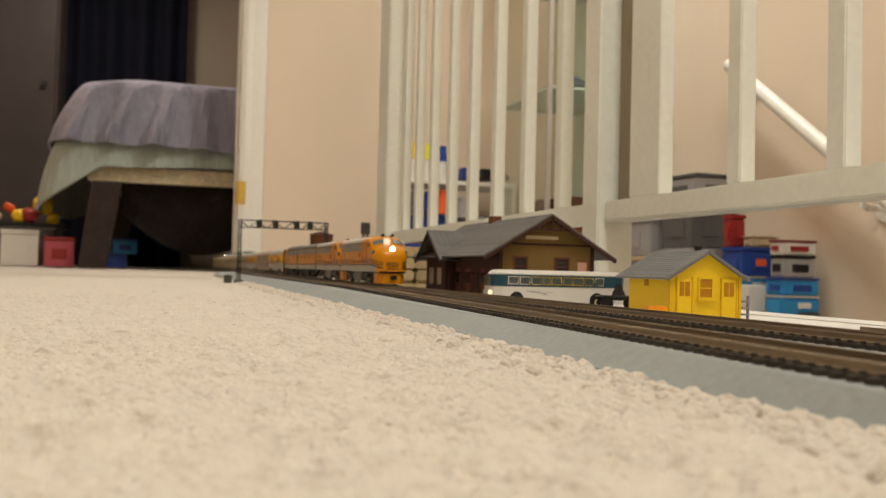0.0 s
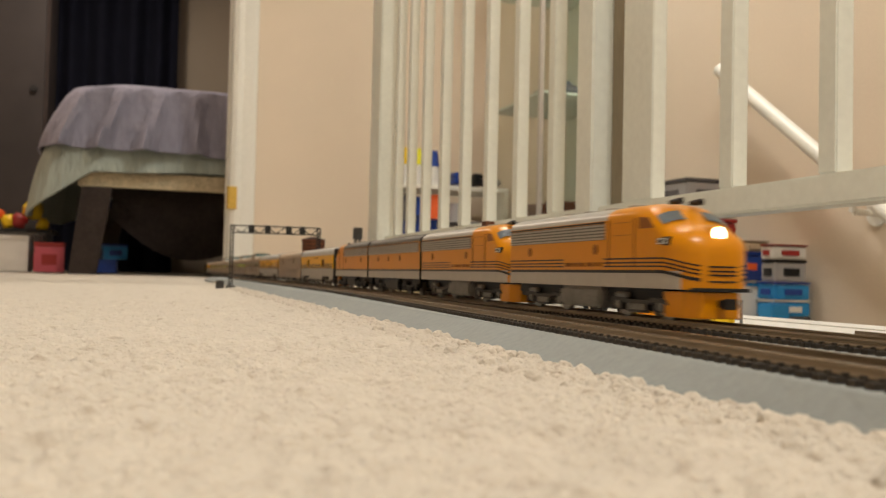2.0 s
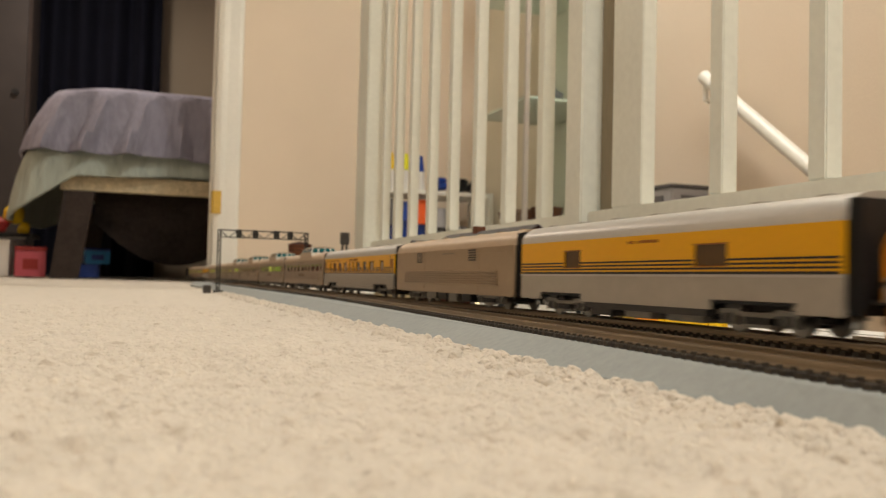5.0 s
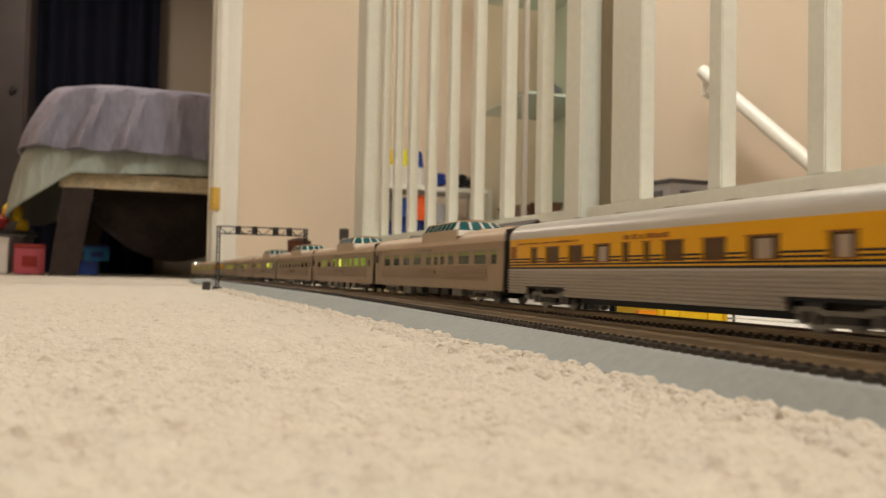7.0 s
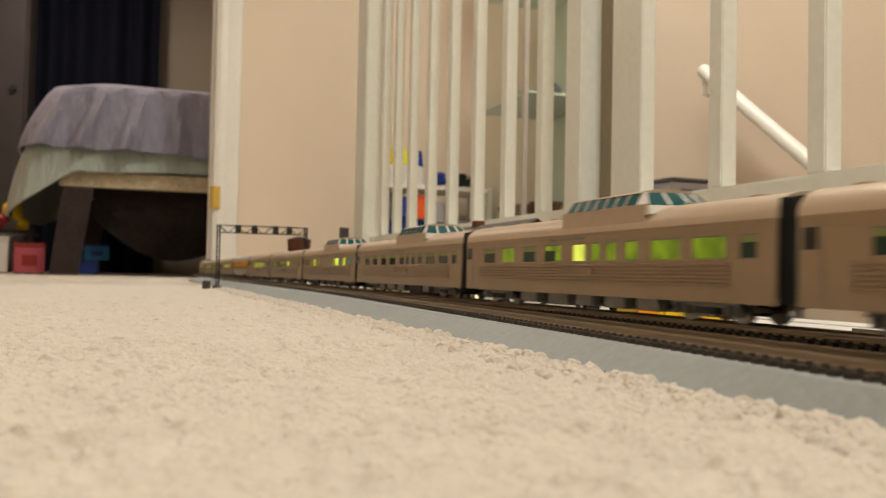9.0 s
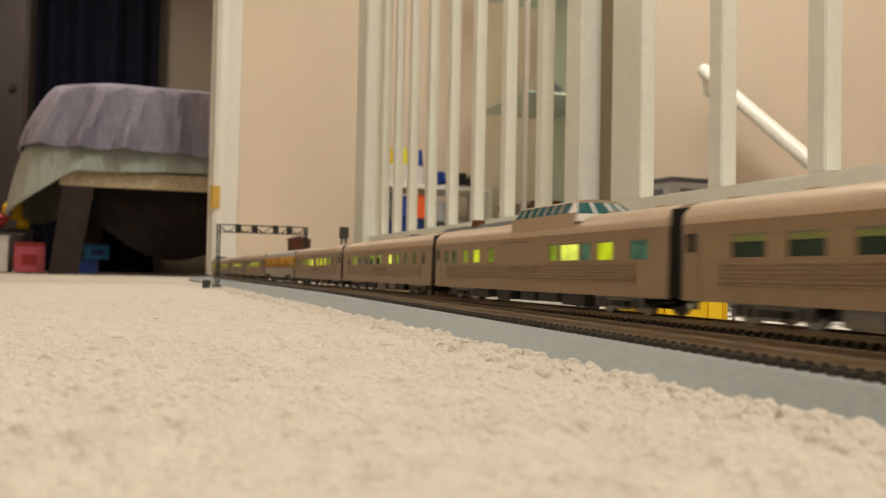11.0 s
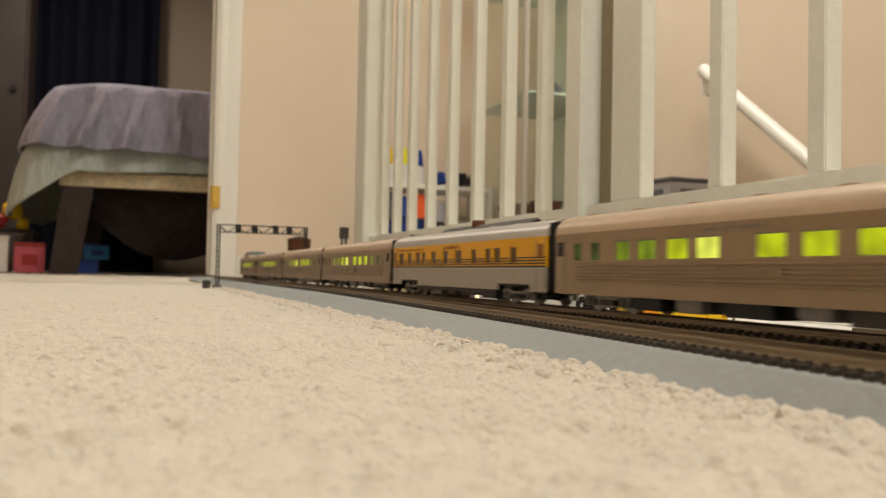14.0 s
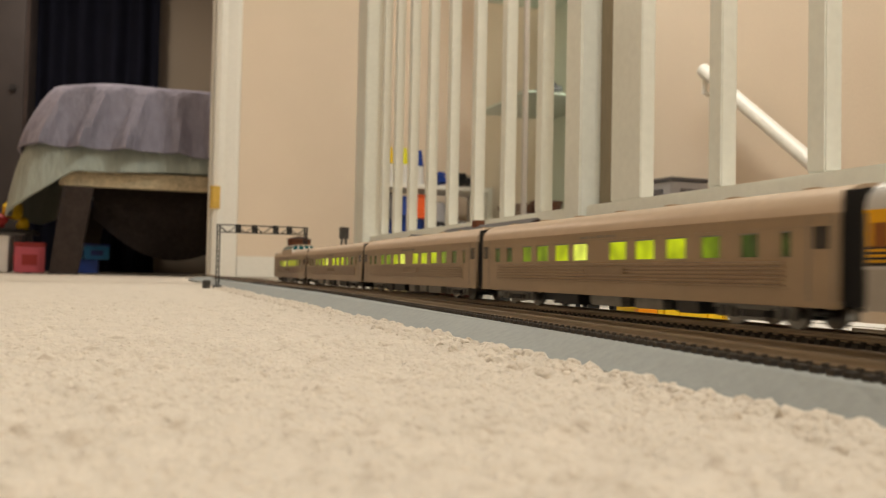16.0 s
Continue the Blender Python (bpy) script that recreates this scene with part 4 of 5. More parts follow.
def make_train():
    at = 0.0
    for k, (cab, striped, turn) in enumerate(((True, True, 0), (True, True, 0), (False, False, 0), (True, False, 180))):
        lab = ["orange and silver streamlined lead locomotive, headlight lit", "orange and silver streamlined cab locomotive with black stripes",
               "orange and silver cabless booster locomotive", "orange and silver cab locomotive running backwards"][k]
        ob, L = locomotive("locomotive", lab, cab, striped, k + 3)
        TRAIN.append((ob, at + 0.09, turn))
        at += 0.180
    coach = states(COACH, "ddmbbbBbmmdd")
    dome = (0.078, 0.163)
    specs = [("smooth_yellow", 0.247, [(0.061, 0.081, "w"), (0.173, 0.190, "w")], None, ()), ("steel", 0.250, [], None, ((0.062, 0.080, "plain"), (0.173, 0.191, "plain"))),
             ("fluted_yellow", CAR, states(YEL_FLUTED, "ppwwwwpwww"), None, ())]
    specs += [("steel", CAR, states(DOME_SPANS, kinds), dome, ()) for kinds in ("kkkkkkkkkkk", "kmmmmmBgkmk", "kkkkkkkkkkk")]
    specs += [("steel", CAR, states(DOME_LAST, "tbtBmmbmdd"), dome, ()), ("steel", CAR, states(DINER, "kddmBggkkmk"), None, ()), ("steel", CAR, coach, None, ()),
              ("smooth_yellow", CAR, states(YEL_SMOOTH, "wwwwwwwwwww"), None, ())]
    specs += [("steel", CAR, coach, None, ())] * 3 + [("steel", 0.285, coach[:9], (0.110, 0.205), ())]
    for k, (scheme, L, win, dm, doors) in enumerate(specs):
        if scheme != "steel":
            name, lab = ("baggage_car", "yellow and silver baggage car with black stripes") if L < 0.26 else ("passenger_car", "yellow and silver streamlined passenger car with black stripes")
        elif dm:
            name, lab = "dome_car", "stainless steel dome car with teal dome glass"
        elif L < 0.26:
            name, lab = "baggage_car", "stainless steel fluted baggage car"
        else:
            name, lab = "passenger_car", "stainless steel fluted passenger car with green lit windows"
        ob = passenger_car(name, lab, L, scheme, win, dm, seed=20 + k, tail=k == len(specs) - 1, doors=doors)
        TRAIN.append((ob, at + L / 2, 0))
        at += L


make_train()

FRONT = [(0.0, 0.823), (3.5, -0.115), (6.5, -0.919), (7.5, -1.189), (9.0, -1.590), (11.5, -2.268), (12.5, -2.538), (13.5, -2.801), (14.5, -3.060), (15.5, -3.311), (16.0, -3.436)]


def front_at(t):
    for (a, u), (e, v) in zip(FRONT, FRONT[1:]):
        if t <= e:
            return u + (v - u) * (t - a) / (e - a)
    return FRONT[-1][1]


def motions():
    for ob, back, turn in TRAIN:
        rows = []
        for k in range(33):
            t = k * 0.5
            x, y, rz = path(front_at(t) + back)
            rows.append((t, pose(x, y, RAILZ, 0, 0, rz + turn)))
        walk(ob, rows)


# ---- model buildings and vehicles beside the track ----
def slab(bm, pts, thick, mat=0):
    """A flat plate from four corners, thickened downwards along its normal."""
    p = [Vector(q) for q in pts]
    n = (p[1] - p[0]).cross(p[3] - p[0]).normalized()
    if n.z < 0:
        n = -n
    a = [bm.verts.new(q) for q in p]
    c = [bm.verts.new(q - n * thick) for q in p]
    bm.faces.new(a).material_index = mat
    bm.faces.new(c[::-1]).material_index = mat
    for i in range(4):
        j = (i + 1) % 4
        bm.faces.new((a[i], c[i], c[j], a[j])).material_index = mat


def shingle_roof(parent, name, ridge_a, ridge_b, eave_a, eave_b, courses, per, mat, thick=0.0012):
    """A pitched roof plane with rows of shingles as parts, each lapping the one below."""
    b = bmesh.new()
    slab(b, [ridge_a, ridge_b, eave_b, eave_a], thick)
    roof = part(name, b, mat, parent)
    ra, rb, ea, eb = (Vector(v) for v in (ridge_a, ridge_b, eave_a, eave_b))
    n = (rb - ra).cross(ea - ra).normalized()
    if n.z < 0:
        n = -n
    du, dv = (rb - ra) / per, (ea - ra) / courses
    me = None
    for j in range(courses):
        q = bmesh.new()
        for i in range(per):
            o = ra + dv * j + du * (i + 0.03) + n * 0.0003
            e = o + dv * 1.04 + n * 0.0002
            slab(q, [o, o + du * 0.94, e + du * 0.94, e], 0.0004)
        part("shingle_course", q, mat, roof)
    return roof


def model_window(parent, x0, x1, y, z0, z1, frame_mat, pane_mat, sill=True):
    w = bx("window", (x0, x1, y - 0.0004, y + 0.0002, z0, z1), pane_mat, parent)
    b = bmesh.new()
    t = (x1 - x0) * 0.09
    for d in ((x0 - t, x0 + t * 0.4, z0 - t, z1 + t), (x1 - t * 0.4, x1 + t, z0 - t, z1 + t), (x0, x1, z1 - t * 0.4, z1 + t), (x0, x1, z0 - t, z0 + t * 0.4),
              (x0, x1, (z0 + z1) / 2 - t * 0.4, (z0 + z1) / 2 + t * 0.4)):
        box(b, d[0], d[1], y - 0.0011, y - 0.0001, d[2], d[3])
    part("frame", b, frame_mat, w)
    if sill:
        bx("sill", (x0 - t * 2, x1 + t * 2, y - 0.0022, y, z0 - t * 2, z0 - t), frame_mat, w)
    return w


def station():
    s = thing("model_station", pose(0.285, 0.70, 0.0006), "brown and ochre model railway depot with grey shingle roof", "model building")
    W, L, H, P = 0.090, 0.215, 0.0525, 0.0795
    b = bmesh.new()
    prof = [(0, 0), (W, 0), (W, H), (W / 2, P - 0.003), (0, H)]
    extrude(b, prof, 0, L)
    part("depot_shell", b, OCHRE, s)
    b = bmesh.new()
    for k in range(12):
        box(b, 0.001, W - 0.001, -0.0004, 0, 0.003 + k * 0.0042, 0.0033 + k * 0.0042)
    part("siding_boards", b, OCHRE, s)
    ov, fr = 0.019, 0.010
    drop = (P - H) / (W / 2) * ov
    for sx, xe in ((1, -ov), (-1, W + ov)):
        shingle_roof(s, "roof", (W / 2, -fr, P), (W / 2, L + fr, P), (xe, -fr, H - drop), (xe, L + fr, H - drop), 12, 26, ROOF_GREY)
    # barge boards and collar brace in the gable
    for sx, xe in ((1, -ov), (-1, W + ov)):
        b = bmesh.new()
        slab(b, [(W / 2, -fr - 0.0006, P - 0.0012), (W / 2, -fr + 0.0008, P - 0.0012), (xe, -fr + 0.0008, H - drop - 0.0012), (xe, -fr - 0.0006, H - drop - 0.0012)], 0.003)
        part("barge_board", b, BROWN, s)
    b = bmesh.new()
    box(b, W / 2 - 0.016, W / 2 + 0.016, -fr, -fr + 0.0015, P - 0.0150, P - 0.0132)
    box(b, W / 2 - 0.0010, W / 2 + 0.0010, -fr, -fr + 0.0015, P - 0.0150, P - 0.003)
    for q in (-0.009, 0.009):
        box(b, W / 2 + q - 0.0008, W / 2 + q + 0.0008, -fr, -fr + 0.0015, P - 0.0132, P - 0.009)
    part("gable_truss", b, BROWN, s)
    b = bmesh.new()
    for x0, x1, z0, z1 in ((-0.001, 0.0024, 0, H), (W - 0.0024, W + 0.001, 0, H), (0, W, H - 0.001, H + 0.001), (0, W, 0.011, 0.0125)):
        box(b, x0, x1, -0.0012, 0.0002, z0, z1)
    part("corner_trim", b, BROWN, s)
    for x0 in (0.0135, 0.0535):
        model_window(s, x0, x0 + 0.012, 0.0, 0.0250, 0.0405, RED_TRIM, PANE_DARK)
    bx("name_board", (0.0235, 0.0545, -0.0024, -0.0012, 0.0570, 0.0600), LUMBER, s, "pale blank name board")
    bx("notice", (0.0745, 0.0835, -0.0016, -0.0004, 0.0290, 0.0375), NOTICE, s, "small pale pink notice", bevel=0.0001)
    # brown platform side, the porch's shade put into its wall colour, with posts, doors and a cross gable towards the
    # track
    b = bmesh.new()
    box(b, -0.0012, 0.0, 0.0, L, 0, H)
    part("platform_wall", b, BROWN, s)
    for y0 in (0.030, 0.070, 0.100, 0.196):
        b = bmesh.new()
        box(b, -0.0024, -0.0010, y0, y0 + 0.011, 0.0, 0.030)
        d = part("door", b, RED_TRIM, s)
        bx("panel", (-0.0030, -0.0023, y0 + 0.002, y0 + 0.009, 0.016, 0.027), PANE_DARK, d)
    for y0 in (0.012, 0.055, 0.092):
        b = bmesh.new()
        box(b, -0.0165, -0.0145, y0, y0 + 0.002, 0, 0.0275)
        box(b, -0.0165, -0.001, y0 + 0.0004, y0 + 0.0016, 0.0245, 0.0262)
        part("porch_post", b, BROWN, s)
    cy, cw, cz = 0.150, 0.033, 0.0685
    b = bmesh.new()
    extrude(b, [(cy - cw, 0), (cy + cw, 0), (cy + cw, 0.041), (cy, cz - 0.003), (cy - cw, 0.041)], -0.012, 0.0, axis="x")
    part("bay", b, BROWN, s)
    for sy in (-1, 1):
        shingle_roof(s, "bay_roof", (-0.022, cy, cz), (W / 2 - 0.010, cy, cz), (-0.022, cy + sy * (cw + 0.012), 0.0380), (W / 2 - 0.010, cy + sy * (cw + 0.012), 0.0380), 9, 9, ROOF_GREY)
        b = bmesh.new()
        slab(b, [(-0.0225, cy, cz - 0.001), (-0.0210, cy, cz - 0.001), (-0.0210, cy + sy * (cw + 0.012), 0.0370), (-0.0225, cy + sy * (cw + 0.012), 0.0370)], 0.0028)
        part("barge_board", b, BROWN, s)
    for y0 in (cy - 0.020, cy + 0.008):
        bx("bay_window", (-0.0128, -0.0116, y0, y0 + 0.012, 0.013, 0.030), PANE_PALE, s)
    b = bmesh.new()
    box(b, 0.040, 0.050, 0.125, 0.137, 0.060, 0.0845)
    part("chimney", b, RUST, s, bevel=0.0005)


def yellow_house():
    h = thing("yellow_model_house", pose(0.3075, 0.466, 0.0008), "yellow plastic model house with grey shingle roof", "model building")
    W, L, H, P = 0.051, 0.050, 0.0290, 0.0440
    b = bmesh.new()
    extrude(b, [(0, 0), (W, 0), (W, H), (W / 2, P - 0.001), (0, H)], 0, L)
    part("house_shell", b, YELLOW, h)
    b = bmesh.new()
    for k in range(15):
        box(b, 0.0006, W - 0.0006, -0.00012, 0, 0.0016 + k * 0.0018, 0.0019 + k * 0.0018)
        box(b, -0.00012, 0, 0.0006, L - 0.0006, 0.0016 + k * 0.0018, 0.0019 + k * 0.0018)
    part("clapboard", b, YELLOW, h)
    ov, fr = 0.0050, 0.0035
    drop = (P - H) / (W / 2) * ov
    for xe in (-ov, W + ov):
        shingle_roof(h, "roof", (W / 2, -fr, P), (W / 2, L + 0.010, P), (xe, -fr, H - drop), (xe, L + 0.010, H - drop), 14, 16, ROOF_SLATE)
        b = bmesh.new()
        slab(b, [(W / 2, -fr - 0.0004, P - 0.0008), (W / 2, -fr + 0.0003, P - 0.0008), (xe, -fr + 0.0003, H - drop - 0.0008), (xe, -fr - 0.0004, H - drop - 0.0008)], 0.0012)
        part("fascia", b, ROOF_GREY, h)
    for x0, x1 in ((-0.0006, 0.0012), (W - 0.0012, W + 0.0006)):
        bx("corner_trim", (x0, x1, -0.0008, 0.0004, 0, H), YELLOW_DARK, h)
    for x0 in (0.0045, 0.0370):
        b = bmesh.new()
        box(b, x0, x0 + 0.0105, -0.0010, 0.0, 0.0008, 0.0262)
        d = part("door", b, YELLOW, h, bevel=0.0002)
        for k in (0, 1):
            bx("pane", (x0 + 0.0016 + k * 0.0040, x0 + 0.0048 + k * 0.0040, -0.0013, -0.0009, 0.0150, 0.0240), AMBER, d)
        b = bmesh.new()
        for q in (x0 - 0.0006, x0 + 0.0105):
            box(b, q, q + 0.0006, -0.0015, 0, 0, 0.0268)
        part("door_frame", b, YELLOW_DARK, d)
    model_window(h, 0.0205, 0.0300, 0.0, 0.0140, 0.0262, YELLOW, AMBER)
    bx("side_window", (-0.0006, 0.0002, 0.0255, 0.0300, 0.0205, 0.0258), AMBER, h)
    b = bmesh.new()
    cyl(b, (W / 2 + 0.001, 0.010, P - 0.001), 0.0022, 0.0028, "z", 14)
    cyl(b, (W / 2 + 0.001, 0.010, P + 0.0018), 0.0029, 0.0009, "z", 14)
    part("vent_pipe", b, BLACK, h)
    c = thing("grey_steps", pose(0.3605, 0.470, 0.0008), "small grey plastic steps beside the yellow house", "steps")
    for k in (0.0, 0.0065):
        bx("upright", (k, k + 0.0012, -0.001, 0.0006, 0, 0.0190 - k * 0.5), GREY_PLASTIC, c)
    for k in range(3):
        bx("tread", (0.0012, 0.0065, -0.002, 0.0012, 0.003 + k * 0.0042, 0.0042 + k * 0.0042), GREY_PLASTIC, c)
    solo("orange_crate", (0.0, 0.0115, 0, 0.008, 0, 0.0098), ORANGE_BOX, "small orange plastic crate on the white board", "crate", bevel=0.0005, at=pose(0.2705, 0.430, 0.0008, 0, 0, -12))


def bus():
    v = thing("model_bus", pose(0.2475, 0.634, 0.0008, 0, 0, -6), "white and blue vintage model coach", "model bus")
    L, W, H = 0.112, 0.026, 0.0265

    def shell(z0, z1, inset=0.0):
        """Outline of the body at two heights with a rounded front."""
        b = bmesh.new()
        rings = []
        for z in (z0, z1):
            pts = []
            for i in range(7):
                a = -math.pi / 2 + math.pi * i / 6
                pts.append((0.011 - 0.011 * math.cos(a) ** 0.6 + (0.0016 if z > 0.018 else 0), math.sin(a) * W / 2))
            pts += [(L - 0.003, W / 2), (L, W / 2 - 0.004), (L, -W / 2 + 0.004), (L - 0.003, -W / 2)]
            rings.append([b.verts.new((x, y, z)) for x, y in pts])
        n = len(rings[0])
        for i in range(n):
            j = (i + 1) % n
            b.faces.new((rings[0][i], rings[0][j], rings[1][j], rings[1][i]))
        b.faces.new(rings[0][::-1]), b.faces.new(rings[1])
        return b

    part("lower_body", shell(0.0035, 0.0148), BUS_WHITE, v, bevel=0.0004)
    part("window_band", shell(0.0149, 0.0228), BUS_BLUE, v, "dark blue window band")
    b = shell(0.0229, H)
    top = max(p.co.z for p in b.verts)
    for p in b.verts:
        if p.co.z > top - 1e-6:
            p.co.y *= 0.80
            p.co.x = 0.006 + (p.co.x - 0.006) * 0.97 if p.co.x > 0.02 else p.co.x + 0.004
    part("roof", b, BUS_WHITE, v, smooth=True, bevel=0.0008)
    x = 0.0150
    for k, w in enumerate((0.0095, 0.0095, 0.0095, 0.0070, 0.0095, 0.0085, 0.0095, 0.0085, 0.0085)):
        for s in (-1, 1):
            y0, y1 = sorted((s * (W / 2 - 0.0003), s * (W / 2 + 0.0003)))
            p = bx("window", (x, x + w - 0.0016, y0, y1, 0.0166, 0.0213), BUS_PANE, v)
            b = bmesh.new()
            for d in ((x - 0.0003, x + w - 0.0013, 0.0161, 0.0166), (x - 0.0003, x + w - 0.0013, 0.0213, 0.0219),
                      (x - 0.0003, x + 0.0004, 0.0166, 0.0213), (x + w - 0.0020, x + w - 0.0013, 0.0166, 0.0213)):
                box(b, d[0], d[1], min(y0, y1), max(y0, y1) + 0.0, d[2], d[3])
            part("frame", b, CHROME, p)
        x += w
    for s in (-1, 1):
        b = bmesh.new()
        y0, y1 = sorted((s * 0.0010, s * 0.0088))
        box(b, 0.0006, 0.0022, y0, y1, 0.0150, 0.0218)
        part("windscreen", b, BUS_PANE, v, bevel=0.0003)
        b = bmesh.new()
        cyl(b, (0.0030, s * 0.0085, 0.0100), 0.0017, -0.0026, "x", 14)
        part("headlight", b, BUS_LAMP if s < 0 else CHROME, v)
        for x0 in (0.022, 0.088):
            b = bmesh.new()
            y0 = s * (W / 2 - 0.0042) if s > 0 else s * (W / 2) - 0.0003
            cyl(b, (x0, y0, 0.0045), 0.0047, 0.0045, "y", 18)
            w = part("wheel", b, BLACK, v)
            b = bmesh.new()
            cyl(b, (x0, s * (W / 2 + 0.0004) - 0.0002, 0.0045), 0.0022, 0.0004, "y", 12)
            part("hubcap", b, CHROME, w)
            b = bmesh.new()
            cyl(b, (x0, s * (W / 2 + 0.00005) - 0.0001, 0.0052), 0.0060, 0.0002, "y", 18)
            part("wheel_arch", b, BLACK, v)
        # running-animal emblem as a slanted plain stroke
        b = bmesh.new()
        yy = s * (W / 2 + 0.0002)
        for x0, x1, za, zb in ((0.030, 0.034, 0.0112, 0.0119), (0.034, 0.041, 0.0104, 0.0116), (0.041, 0.046, 0.0098, 0.0106), (0.046, 0.051, 0.0108, 0.0113), (0.043, 0.048, 0.0090, 0.0095)):
            box(b, x0, x1, min(yy, yy - s * 0.0003), max(yy, yy - s * 0.0003), za, zb)
        part("emblem", b, CASE_GREY, v)
    bx("bumper", (-0.0012, 0.004, -0.0115, 0.0115, 0.0042, 0.0062), CHROME, v, bevel=0.0006)
    # taller body over the same wheels
    for ob in v.children_recursive:
        for p in ob.data.vertices:
            p.co.z *= 1.10


def wheel_truck():
    t = thing("spare_bogie", pose(0.339, 0.587, 0.0008, 0, 0, -14), "black plastic freight bogie with four wheels", "model bogie")
    for y in (-0.006, 0.006):
        for x in (-0.0095, 0.0095):
            b = bmesh.new()
            cyl(b, (x, y - 0.0012, 0.0042), 0.0042, 0.0024, "y", 20)
            part("wheel", b, BLACK, t)
        b = bmesh.new()
        box(b, -0.0145, 0.0145, y - 0.0024, y - 0.0014, 0.0062, 0.0078)
        part("sideframe", b, BLACK, t, bevel=0.0003)
    bx("deck", (-0.0150, 0.0150, -0.0075, 0.0075, 0.0079, 0.0090), DARKGREY, t, bevel=0.0003)
    b = bmesh.new()
    cyl(b, (0, 0, 0.009), 0.0052, 0.0068, "z", 4, 0.0016)
    part("bolster", b, BLACK, t)
    t.scale = (1.1, 1.1, 1.25)


def signal_bridge():
    g = thing("signal_bridge", pose(0.117, 1.42, 0.0), "black model signal bridge across the tracks", "signal bridge")
    S, Z0, Z1 = 0.140, 0.089, 0.102
    for x in (0.0, S):
        b = bmesh.new()
        for dx in (-0.0022, 0.0022):
            for dy in (-0.0022, 0.0022):
                box(b, x + dx - 0.0008, x + dx + 0.0008, dy - 0.0008, dy + 0.0008, 0, Z1)
        k = 0
        while k < 11:
            z = 0.006 + k * 0.0085
            box(b, x - 0.0028, x + 0.0028, -0.0028, -0.0018, z, z + 0.0010)
            slab(b, [(x - 0.0024, -0.0026, z), (x - 0.0024, -0.0020, z), (x + 0.0024, -0.0020, z + 0.0085), (x + 0.0024, -0.0026, z + 0.0085)], 0.0008)
            k += 1
        box(b, x - 0.007, x + 0.007, -0.006, 0.006, -0.004, 0.004)
        part("tower", b, BLACK, g)
    b = bmesh.new()
    for y in (-0.003, 0.003):
        box(b, 0, S, y - 0.0008, y + 0.0008, Z0, Z0 + 0.0015)
        box(b, 0, S, y - 0.0008, y + 0.0008, Z1 - 0.0015, Z1)
        n = 10
        for k in range(n):
            x0, x1 = S * k / n, S * (k + 1) / n
            za, zb = (Z0 + 0.001, Z1 - 0.001) if k % 2 else (Z1 - 0.001, Z0 + 0.001)
            slab(b, [(x0, y - 0.0006, za), (x0, y + 0.0006, za), (x1, y + 0.0006, zb), (x1, y - 0.0006, zb)], 0.0011)
    part("truss", b, BLACK, g)
    for x in (0.030, 0.056, 0.090, 0.112):
        b = bmesh.new()
        box(b, x - 0.0045, x + 0.0045, -0.0065, -0.0042, Z0 + 0.0005, Z1 + 0.0005)
        sg = part("signal_head", b, BLACK, g, bevel=0.0008)
        b = bmesh.new()
        for z in (0.0035, 0.0095):
            cyl(b, (x, -0.0066, Z0 + z), 0.0018, -0.0018, "y", 12)
        part("lens_hood", b, DARKGREY, sg)
    solo("relay_cabinet", (-0.006, 0.006, -0.005, 0.005, -0.004, 0.012), DARKGREY, "dark grey model relay cabinet beside the track", "relay cabinet", bevel=0.0008, at=pose(0.099, 1.40, 0))


def lumber_stack():
    t = thing("sack_stack", pose(0.264, 0.965, 0.0), "stack of pale bulging model sacks", "sack stack")
    rnd = random.Random(8)
    for k in range(4):
        for j in range(2):
            z = 0.0005 + k * 0.0136
            x = j * 0.0205 + rnd.uniform(-0.001, 0.001)
            bx("sack", (x, x + 0.0195, rnd.uniform(-0.001, 0.001), 0.036, z, z + 0.0135), LUMBER, t, bevel=0.0022)


def water_tank():
    t = thing("model_water_tank", pose(0.330, 1.90, 0.0), "rust brown model water tank on legs", "water tank")
    b = bmesh.new()
    cyl(b, (0, 0, 0.074), 0.024, 0.026, "z", 24, 0.0255)
    tub = part("tub", b, RUST, t, smooth=True)
    for z in (0.078, 0.086, 0.094):
        b = bmesh.new()
        cyl(b, (0, 0, z), 0.0262, 0.0012, "z", 24)
        part("hoop", b, BROWN, tub)
    b = bmesh.new()
    cyl(b, (0, 0, 0.100), 0.028, 0.007, "z", 24, 0.004)
    part("roof", b, BROWN, t)
    for x in (-0.014, 0.014):
        for y in (-0.014, 0.014):
            bx("leg", (x - 0.0022, x + 0.0022, y - 0.0022, y + 0.0022, -0.004, 0.074), BROWN, t)
    q = thing("model_signal_mast", pose(0.385, 1.70, 0.0), "dark grey model mast with angled braces", "signal mast")
    for s in (-1, 1):
        b = bmesh.new()
        slab(b, [(s * 0.016, -0.002, -0.004), (s * 0.016, 0.002, -0.004), (s * 0.004, 0.002, 0.112), (s * 0.004, -0.002, 0.112)], 0.004)
        part("brace", b, DARKGREY, q)
    bx("head", (-0.009, 0.009, -0.004, 0.004, 0.096, 0.120), DARKGREY, q, bevel=0.001)


def stub_track():
    t = thing("stub_track", pose(0.290, 0, 0.0), "short spare piece of model track on the white board", "model railway track")
    for s in (-1, 1):
        bx("rail", (s * 0.0088 - 0.0005, s * 0.0088 + 0.0005, 0.02, 0.283, 0.0072, 0.0094), RAIL, t)
    b = bmesh.new()
    box(b, -0.0148, 0.0148, -0.00125, 0.00125, 0.0046, 0.0071)
    me = mesh_of("tie", b, TIE)
    for k in range(50):
        again("tie", me, t, pose(0, 0.024 + k * 0.0052, 0))


